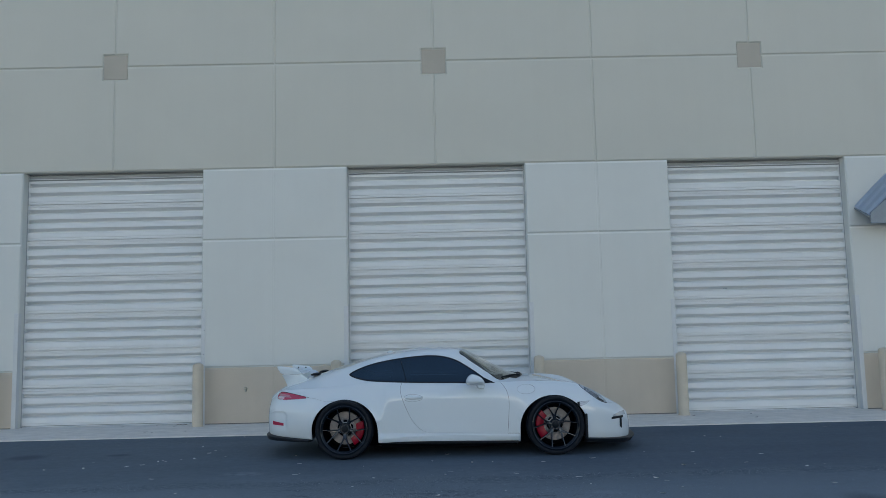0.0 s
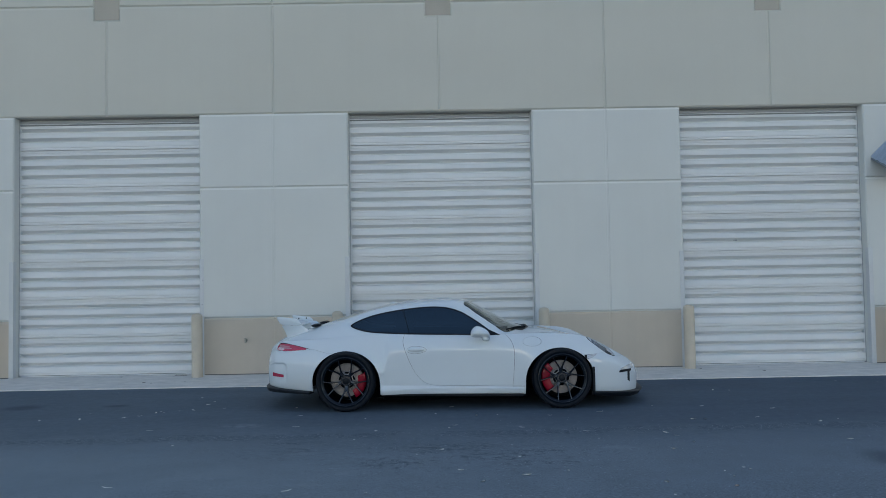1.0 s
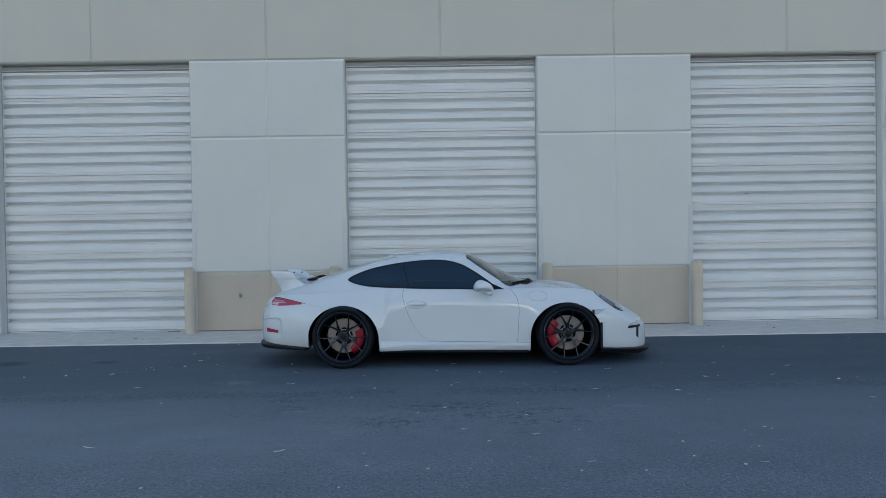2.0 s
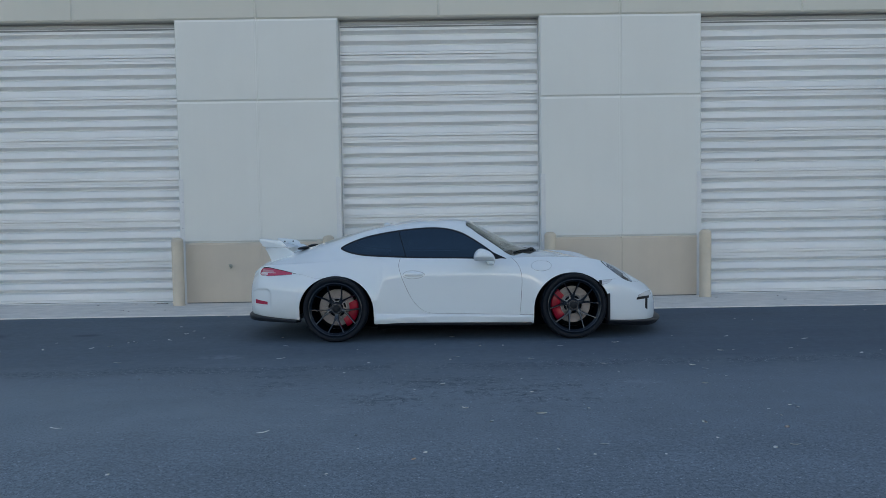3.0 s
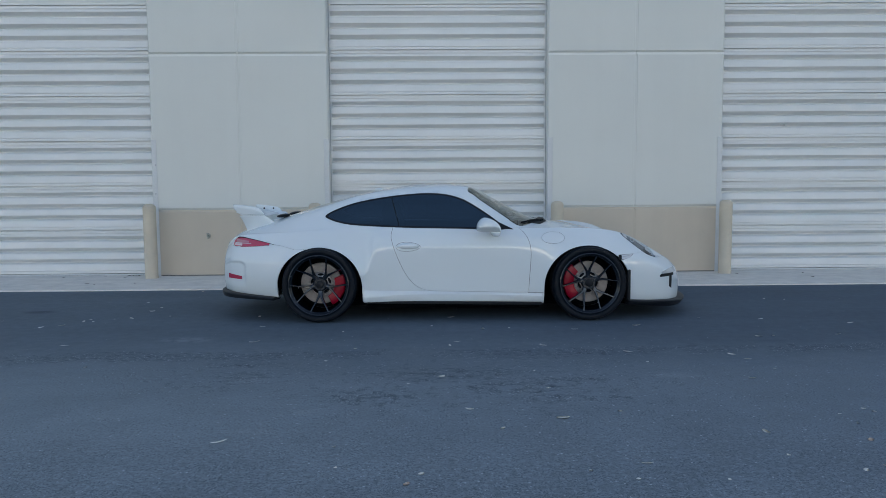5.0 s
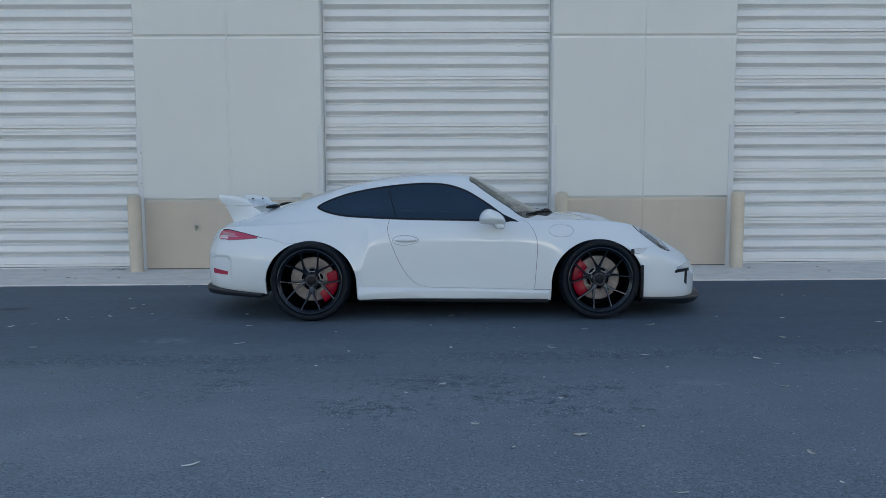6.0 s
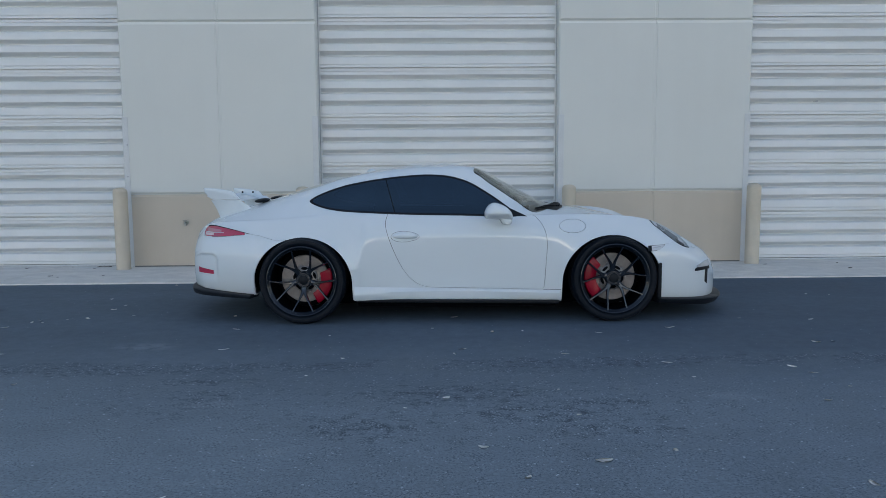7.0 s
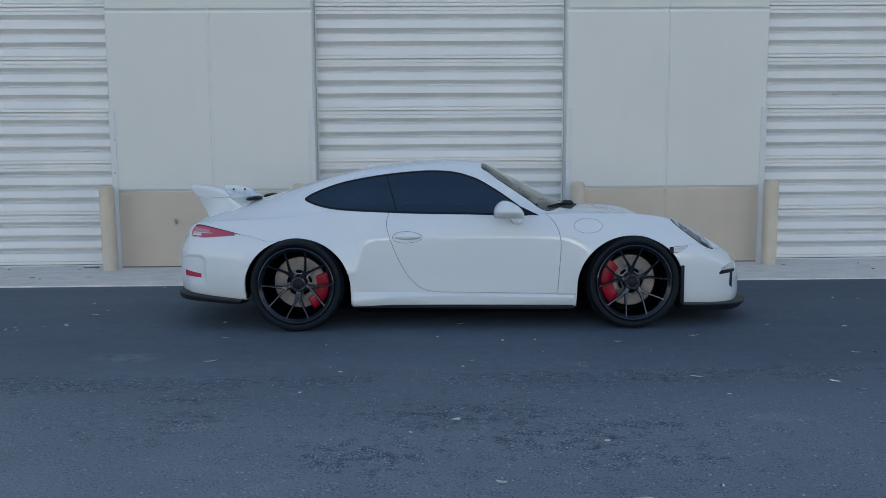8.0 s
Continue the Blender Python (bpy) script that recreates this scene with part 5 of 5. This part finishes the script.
        part("bumper_intake", patch(3.140, 3.310, lambda f: 0.386 + 0.002 * f, lambda f: 0.404 + 0.030 * min(1, 3 * f), 0.002, 14, 3, flip=side), M_BLACK, car, "black corner intake", smooth=40)
        part("running_lamp", patch(3.158, 3.345, lambda f: 0.416 - 0.002 * f, lambda f: 0.432 + 0.026 * min(1, 2.2 * f), 0.008, 14, 2, 0.01, flip=side), M_LAMPGREY, car, "clear strip lamp", smooth=40)
        part("intake_slot", patch(3.254, 3.286, lambda f: 0.290 - 0.025 * f, 0.392, 0.0015, 4, 8, flip=side), M_BLACK, car, "narrow black slot", smooth=40)
        bm = box(2.806, 2.838, -0.884 if side > 0 else 0.80, -0.80 if side > 0 else 0.884, 0.190, 0.475, 0.012, 3)
        part("arch_flap", bm, M_BLACK, car, "black plastic arch flap", smooth=40)
        # mirror
        shell = loop([(1.428, 0.857), (1.433, 0.896), (1.456, 0.933), (1.494, 0.955), (1.541, 0.949), (1.595, 0.923), (1.631, 0.891), (1.648, 0.853), (1.642, 0.826), (1.600, 0.823), (1.548, 0.828), (1.446, 0.833)], 4)
        mb = puffed(shell, side, -0.985, 0.105, 3.2)
        for v in mb.verts:
            v.co.y = side * -0.985 + (v.co.y - side * -0.985) * (1 - 0.55 * min(1, max(0, (0.876 - v.co.z) / 0.045)))
        mirror = part("wing_mirror", mb, M_PAINT, car, "white door mirror", smooth=50)
        gb = bmesh.new()
        bmesh.ops.create_circle(gb, cap_ends=True, segments=28, radius=1.0)
        for v in gb.verts:
            v.co = (1.4255, side * (-0.985 - 0.060 * v.co.x), 0.872 + 0.024 * v.co.y)
        part("mirror_glass", gb, M_CHROME, mirror)
        foot = loop([(1.548, 0.840), (1.557, 0.812), (1.575, 0.789), (1.610, 0.784), (1.638, 0.791), (1.646, 0.832), (1.610, 0.870)], 4)
        part("mirror_foot", puffed(foot, side, -0.905, 0.115, 3.5), M_PAINT, mirror, smooth=50)
        # inside the arches
        for cx in (0.003, 2.446):
            lb = bmesh.new()
            rows = [[lb.verts.new((cx + (0.393 if cx < 1 else 0.398) * math.cos(a), side * y, 0.331 + 0.364 * math.sin(a))) for y in (-0.852, -0.70, -0.50)] for a in np.linspace(-0.12, math.pi + 0.12, 40)]
            for a, b in zip(rows, rows[1:]):
                for j in range(2):
                    lb.faces.new((a[j], a[j + 1], b[j + 1], b[j]))
            lb.faces.new([r[2] for r in rows])
            part("arch_liner", lb, M_UNDER, car)
        # side skirt and sill strip
        part("side_skirt", skirt(side), M_PAINT, car, "white side skirt", smooth=30)
        a, b = sorted((side * -0.868, side * -0.78))
        blade = box(0.415, 2.03, a, b, 0.154, 0.180, 0.006, 2)
        for v in blade.verts:
            v.co.z += 0.022 * (2.03 - v.co.x) / 1.615
        part("sill_strip", blade, M_BLACK, car, "black sill blade", smooth=40)
    part("fuel_flap", skin.panel("fuel_flap", 1, gap=0.0016), M_PAINT, car, "round fuel filler flap")
    part("fender_plate", skin.panel("fuel_flap", -1, gap=0.0), M_PAINT, car)
    part("windscreen", skin.panel("windscreen", 0, 0.0, 0.0), M_CLEARGLASS, car, "clear raked windscreen").visible_shadow = False
    for s in (1, -1):
        edge = []
        for x, y in loop([(1.368, 0.574), (1.44, 0.603), (1.588, 0.658), (1.73, 0.704), (1.840, 0.727), (1.875, 0.718)], 5, False):
            edge.append((x, -s * y, top_at(x, y) + 0.001))
        part("windscreen_trim", tube(edge, 0.0032, 6), M_BLACK, car, smooth=60)
    part("rear_window", skin.panel("rear_window", 0, 0.0, 0.0), M_REARGLASS, car, "dark sloping rear glass")
    part("hood", skin.panel("hood", 0), M_PAINT, car, "white front lid")
    part("engine_lid", skin.panel("engine_lid", 0), M_PAINT, car, "white engine lid")
    part("front_bumper", skin.panel("front_bumper", 0, gap=0.0011), M_PAINT, car, "white front bumper")
    part("rear_bumper", skin.panel("rear_bumper", 0, gap=0.0011), M_PAINT, car, "white rear bumper")

    # floor and cabin
    part("floor_pan", box(-0.36, 3.05, -0.55, 0.55, 0.115, 0.20), M_UNDER, car)
    part("floor_pan", box(0.42, 2.02, -0.74, 0.74, 0.118, 0.21), M_UNDER, car)
    xs, vs = np.linspace(0.43, 1.97, 30), np.linspace(3.2, 8.0, 14)
    for s in (1, -1):
        lining = bmesh.new()
        grid = [[lining.verts.new((p[0], s * (p[1] + 0.07), min(p[2], 0.85))) for p in body_at(np.full(14, x), vs)] for x in xs]
        for a, b in zip(grid, grid[1:]):
            for j in range(13):
                lining.faces.new((a[j], b[j], b[j + 1], a[j + 1]))
        part("cabin_lining", lining, M_INTERIOR, car)
    part("dashboard", box(1.66, 2.00, -0.66, 0.66, 0.50, 0.80, 0.05, 3), M_INTERIOR, car, smooth=40)
    part("rear_shelf", box(-0.15, 0.45, -0.55, 0.55, 0.55, 0.86, 0.04, 2), M_INTERIOR, car, smooth=40)
    for y in (-0.36, 0.36):
        sb = prism([(0.62, 0.30), (1.18, 0.28), (1.22, 0.42), (0.92, 0.43), (0.78, 0.62), (0.70, 0.90), (0.66, 1.05), (0.58, 1.07), (0.54, 1.00), (0.58, 0.80)], 0.46, bevel=0.03, segments=2)
        bmesh.ops.translate(sb, verts=sb.verts, vec=(0, y - 0.23, 0))
        for v in sb.verts:
            if v.co.z > 0.8:
                v.co.y = y + (v.co.y - y) * (1 - 0.9 * (v.co.z - 0.8))
        part("seat", sb, M_INTERIOR, car, "black bucket seat", smooth=40)
    sw = lathe([(0.165 + 0.016 * math.cos(a), 0.016 * math.sin(a)) for a in np.linspace(0, 2 * math.pi, 10, endpoint=False)], 32, closed=True)
    bmesh.ops.transform(sw, verts=sw.verts, matrix=pose(1.50, 0.36, 0.76, 0, -68, 0))
    part("steering_wheel", sw, M_INTERIOR, car, smooth=180)

    for s in (1, -1):
        line = [on_side(x, 0.2665 - 0.012 * (x - 1.9), 0.0003) for x in np.linspace(1.905, 2.045, 6)]
        part("sill_seam", tube([(p.x, p.y * s, p.z) for p in line], 0.0018, 6), M_BLACK, body)

    # lips, front and rear
    plan = [(x, -float(at(WIDE, x))) for x in np.concatenate([np.linspace(2.83, 3.35, 22), np.linspace(3.36, 3.474, 20)])]
    plan = [(x + 0.056 * min(1, max(0, (x - 2.9) / 0.4)), y - 0.012) for x, y in plan]
    full = plan + [(x, -y) for x, y in reversed(plan)]
    dip = lambda f: 1 - abs(2 * f - 1)
    outline_band(full, lambda f: 0.192 - 0.042 * min(1, 1.8 * dip(f)) + 0.016 * max(0, dip(f) - 0.6) / 0.4, lambda f: 0.150 - 0.052 * min(1, 2.4 * dip(f)) + 0.024 * max(0, dip(f) - 0.6) / 0.4, 0.12, "front_splitter", M_LIP, car, "black front splitter lip", under=0.05)
    plan = [(x, float(at(WIDE, x))) for x in np.concatenate([np.linspace(-0.42, -0.90, 22), np.linspace(-0.91, -1.029, 20)])]
    plan = [(x - 0.02 * min(1, max(0, (-0.5 - x) / 0.3)), y + 0.004) for x, y in plan]
    full = plan + [(x, -y) for x, y in reversed(plan)]
    outline_band(full, lambda f: 0.234 + 0.028 * min(1, 2 * dip(f)), lambda f: 0.212 + 0.006 * min(1, 3 * dip(f)), 0.15, "rear_diffuser", M_LIP, car, "black rear lower lip")
    # rear wing
    wing = bmesh.new()
    ys = np.linspace(-0.50, 0.50, 25)
    prof = [(-0.525, 0.985), (-0.55, 0.996), (-0.60, 1.004), (-0.68, 1.014), (-0.75, 1.026), (-0.81, 1.040), (-0.812, 1.034), (-0.75, 1.010), (-0.68, 0.994), (-0.60, 0.983), (-0.55, 0.978)]
    rows = [[wing.verts.new((-0.81 + (x + 0.81) * 0.72 - 0.028 - 0.03 * (1 - (y / 0.50) ** 2), y, z - 0.036 - 0.008 * (1 - (y / 0.50) ** 2))) for x, z in prof] for y in ys]
    for a, b in zip(rows, rows[1:]):
        for j in range(len(prof)):
            k = (j + 1) % len(prof)
            wing.faces.new((a[j], a[k], b[k], b[j]))
    wing.faces.new(rows[0])
    wing.faces.new(list(reversed(rows[-1])))
    bmesh.ops.recalc_face_normals(wing, faces=wing.faces)
    w = part("rear_wing", wing, M_PAINT, car, "fixed white rear wing", smooth=40)
    plate = loop([(-0.575, 0.964), (-0.592, 0.995), (-0.622, 1.028), (-0.71, 1.046), (-0.795, 1.057), (-0.856, 1.060), (-0.864, 1.048), (-0.846, 1.010), (-0.80, 0.972), (-0.69, 0.963)], 5)
    for s in (1, -1):
        pb = prism([tuple(p) for p in plate], 0.024, bevel=0.007, segments=2)
        for v in pb.verts:
            v.co.y = s * -(0.508 + v.co.y - 0.012)
            v.co.z += 0.012 if s > 0 else -0.016
            v.co.x -= 0.0 if s > 0 else 0.03
        if s < 0:
            bmesh.ops.recalc_face_normals(pb, faces=pb.faces)
        part("end_plate", pb, M_PAINT, w, smooth=40)
        for bx in (-0.60, -0.70):
            bb = lathe([(0, 0.0), (0.009, 0.0), (0.009, -0.005), (0, -0.005)], 14, 'Y')
            bmesh.ops.translate(bb, verts=bb.verts, vec=(bx - (0.03 if s > 0 else 0.105), s * -0.4945 + (0.0035 if s > 0 else 0.001), 1.018 if s > 0 else 1.004))
            part("bolt", bb, M_BLACK, w)
        sb = bmesh.new()
        rows = []
        for z, xf, xr, y in ((0.77, -0.34, -0.735, 0.44), (0.84, -0.40, -0.757, 0.45), (0.89, -0.47, -0.775, 0.46), (0.935, -0.53, -0.795, 0.475), (0.968, -0.575, -0.812, 0.49)):
            rows.append([sb.verts.new((x, -s * (y + d), z)) for x, d in ((xf, 0.0), (xf - 0.04, 0.018), ((xf + xr) / 2, 0.022), (xr + 0.03, 0.014), (xr, 0.0), (xr + 0.03, -0.014), ((xf + xr) / 2, -0.022), (xf - 0.04, -0.018))])
        for a, b in zip(rows, rows[1:]):
            for j in range(8):
                sb.faces.new((a[j], a[(j + 1) % 8], b[(j + 1) % 8], b[j]))
        sb.faces.new(rows[-1])
        bmesh.ops.recalc_face_normals(sb, faces=sb.faces)
        part("upright", sb, M_PAINT, w, smooth=60)
        ib = bmesh.new()
        bmesh.ops.create_uvsphere(ib, u_segments=20, v_segments=10, radius=1.0)
        for v in ib.verts:
            v.co = (-0.43 + 0.062 * v.co.x, s * -0.30 + 0.12 * v.co.y, float(at(TOPZ, -0.43)) + 0.012 + 0.12 * (v.co.x * 0.062) + 0.018 * v.co.z)
        part("lid_scoop", ib, M_BLACK, car, "black intake scoop", smooth=180)

    fin = bmesh.new()
    bmesh.ops.create_uvsphere(fin, u_segments=16, v_segments=10, radius=1.0)
    for v in fin.verts:
        v.co = (0.478 + 0.040 * v.co.x, 0.014 * v.co.y, float(at(TOPZ, 0.478)) - 0.001 + (0.024 if v.co.z > 0 else 0.004) * v.co.z + 0.1 * 0.040 * v.co.x)
    part("roof_aerial", fin, M_PAINT, car, "small white roof aerial", smooth=60)
    # wipers
    for pts in ([(2.105, -0.30), (2.03, -0.45), (1.95, -0.57), (1.875, -0.66)], [(2.125, 0.12), (2.135, -0.08), (2.12, -0.26), (2.09, -0.40)]):
        arm = part("wiper", tube([(x, y, top_at(x, y) + h) for (x, y), h in zip(pts, (0.010, 0.016, 0.016, 0.012))], [0.008, 0.0075, 0.006, 0.0045], 8), M_BLACK, car, "black wiper arm", smooth=60)
        part("wiper_blade", tube([(x - 0.016, y, top_at(x - 0.016, y) + 0.007) for x, y in pts], 0.0045, 6), M_BLACK, arm, smooth=60)
    part("cowl", patch_cowl(), M_BLACK, car, "black cowl grille")

    build_wheel(car, (0, -0.775, 0.351), 0.300, False, 90.5, (-62, 22))
    build_wheel(car, (2.465, -0.775, 0.351), 0.245, False, 59.5, (133, 230))
    build_wheel(car, (0, 0.775, 0.351), 0.300, True, 90.5, (-62, 22))
    build_wheel(car, (2.465, 0.775, 0.351), 0.245, True, 59.5, (133, 230))
    return car


def patch_cowl():
    """The dark strip between windscreen and front lid."""
    bm = bmesh.new()
    rows = []
    for y in np.linspace(-0.60, 0.60, 33):
        f = abs(y) / 0.6
        x0, x1 = 2.095 - 0.17 * f ** 2.2, 2.165 - 0.12 * f ** 2.2
        col = []
        for x in (x0, (x0 + x1) / 2, x1):
            col.append(bm.verts.new((x, y, top_at(x, y) + 0.003)))
        rows.append(col)
    for a, b in zip(rows, rows[1:]):
        for j in range(2):
            bm.faces.new((a[j], a[j + 1], b[j + 1], b[j]))
    return bm


build_car()


# ---- litter on the asphalt ----
def leaf_mesh(rng, length, width, curl):
    """A dry leaf: a pointed blade, cupped and curled along its length, with a little thickness."""
    bm = bmesh.new()
    n, rows = 7, []
    bend = rng.uniform(-0.25, 0.25)
    for i in range(n + 1):
        f = i / n
        w = width * (math.sin(math.pi * min(1, 0.06 + 0.94 * f)) ** 0.7) * 0.5 + 0.0006
        x = (f - 0.5) * length
        z = curl * (2 * f - 1) ** 2 * length * 0.5 + 0.002
        y = bend * length * (f - 0.5) ** 2
        rows.append([bm.verts.new((x, y + q * w, z + abs(q) * curl * width * 0.6)) for q in (-1, 0, 1)])
    for a, b in zip(rows, rows[1:]):
        for j in range(2):
            bm.faces.new((a[j], b[j], b[j + 1], a[j + 1]))
    bmesh.ops.solidify(bm, geom=bm.faces, thickness=0.0008)
    return bm


def build_litter():
    rng = random.Random(11)
    kinds = {"pale": (M_LEAF_PALE, "pale dry leaf lying on the asphalt", 0.046, 0.017), "long": (M_LEAF_PALE, "long narrow dry leaf on the asphalt", 0.058, 0.012),
             "chip": (M_LEAF_PALE, "small pale leaf scrap on the asphalt", 0.024, 0.014), "tan": (M_LEAF_TAN, "curled tan leaf on the asphalt", 0.032, 0.017), "dark": (M_LEAF_DARK, "dark brown dry leaf on the ground", 0.042, 0.020)}
    masters = {}
    spots = {
        "chip": [(-3.24, 8.91), (-3.22, 9.01), (-3.15, 8.90), (-3.01, 9.02), (-2.88, 9.10), (-2.53, 9.16), (-0.79, 7.24), (-0.79, 8.31), (-0.62, 7.64), (-0.04, 8.53), (0.63, 8.40), (-0.19, 6.61), (0.67, 6.47), (0.99, 5.99), (1.46, 7.11),
                 (0.64, 6.90), (2.41, 8.79), (2.73, 7.97), (-0.51, 5.47), (-0.59, 4.80), (-1.72, 4.85), (-0.09, 5.12), (-0.47, 5.20), (0.65, 5.13), (0.83, 5.03), (1.84, 5.10), (1.21, 5.01), (1.59, 5.29), (-2.43, 7.13), (-2.79, 9.66),
                 (2.25, 6.89), (2.15, 5.89), (2.33, 5.98), (2.36, 5.93), (2.16, 5.73), (4.02, 7.83), (-3.05, 10.0), (3.50, 9.90), (3.68, 9.83)],
        "pale": [(0.40, 8.38), (0.10, 7.73), (2.95, 8.72), (2.13, 7.32), (2.00, 6.65), (-4.02, 8.98), (-3.50, 8.64), (-3.96, 8.58), (-3.35, 8.72), (-3.25, 8.93), (-2.86, 9.06), (2.60, 7.95), (1.63, 5.61), (0.32, 5.72), (3.79, 7.73),
                 (3.64, 6.90), (-4.37, 8.53), (5.38, 10.49), (-1.67, 9.10), (-2.81, 9.45)],
        "long": [(-1.53, 8.58), (-1.45, 7.92), (0.16, 7.86), (0.14, 8.96), (0.82, 7.70), (1.75, 8.47), (1.18, 8.32), (1.41, 7.45), (2.19, 7.18), (-1.08, 5.56), (1.97, 5.14), (3.65, 8.50), (3.28, 8.01), (-2.42, 5.73), (0.92, 5.21), (-2.92, 7.86)],
        "tan": [(2.08, 5.48), (-0.15, 5.01), (-2.72, 10.85)],
        "dark": [(-4.14, 12.63), (-4.17, 12.64), (-4.20, 12.62), (-4.23, 12.65), (-4.26, 12.63), (-4.12, 12.60), (-4.29, 12.62), (-4.16, 12.60), (-4.43, 11.65), (-4.29, 11.53), (-3.83, 11.66), (-4.25, 12.41), (-5.13, 12.50), (-4.60, 12.60),
                 (4.13, 12.20), (5.08, 12.28), (4.94, 11.73)]}
    for kind, places in spots.items():
        mat, label, ln, wd = kinds[kind]
        for i, (x, y) in enumerate(places):
            turn = rng.uniform(-25, 25) if kind == "long" else rng.uniform(0, 360)
            z = ground_height(y) + (0.0 if y < APRON else 0.016)
            m = pose(x, y, z, rng.uniform(-6, 6), rng.uniform(-6, 6), turn)
            key = (kind, i % 4)
            if key not in masters:
                k = rng.uniform(0.75, 1.25)
                ob = mesh_object("leaf", leaf_mesh(rng, 1.15 * ln * k, 1.4 * wd * k, rng.uniform(0.03, 0.20)), mat, 60)
                ob.matrix_world = m
                masters[key] = tagged(ob, label, "leaf", "fallen leaves")
            else:
                copy_thing(masters[key], m)
    ob = mesh_object("leaf", leaf_mesh(rng, 0.044, 0.034, 0.16), M_LEAF_PALE, 60)
    ob.matrix_world = pose(0.025, 6.767, 0.001, 0, 0, 35)
    tagged(ob, "broad pale leaf curled on the asphalt", "leaf", "fallen leaves")
    ob = mesh_object("leaf", leaf_mesh(rng, 0.075, 0.04, 0.05), M_LEAF_PALE, 60)
    ob.matrix_world = pose(0.66, 5.88, 0.001, 0, 0, 10)
    tagged(ob, "broad pale leaf flat on the asphalt", "leaf", "fallen leaves")
    ob = mesh_object("leaf", leaf_mesh(rng, 0.046, 0.026, 0.26), M_LEAF_PALE, 60)
    ob.matrix_world = pose(0.167, 6.043, 0.001, 0, 0, -12)
    tagged(ob, "pale dry leaf curled up at both ends", "leaf", "fallen leaves")


build_litter()
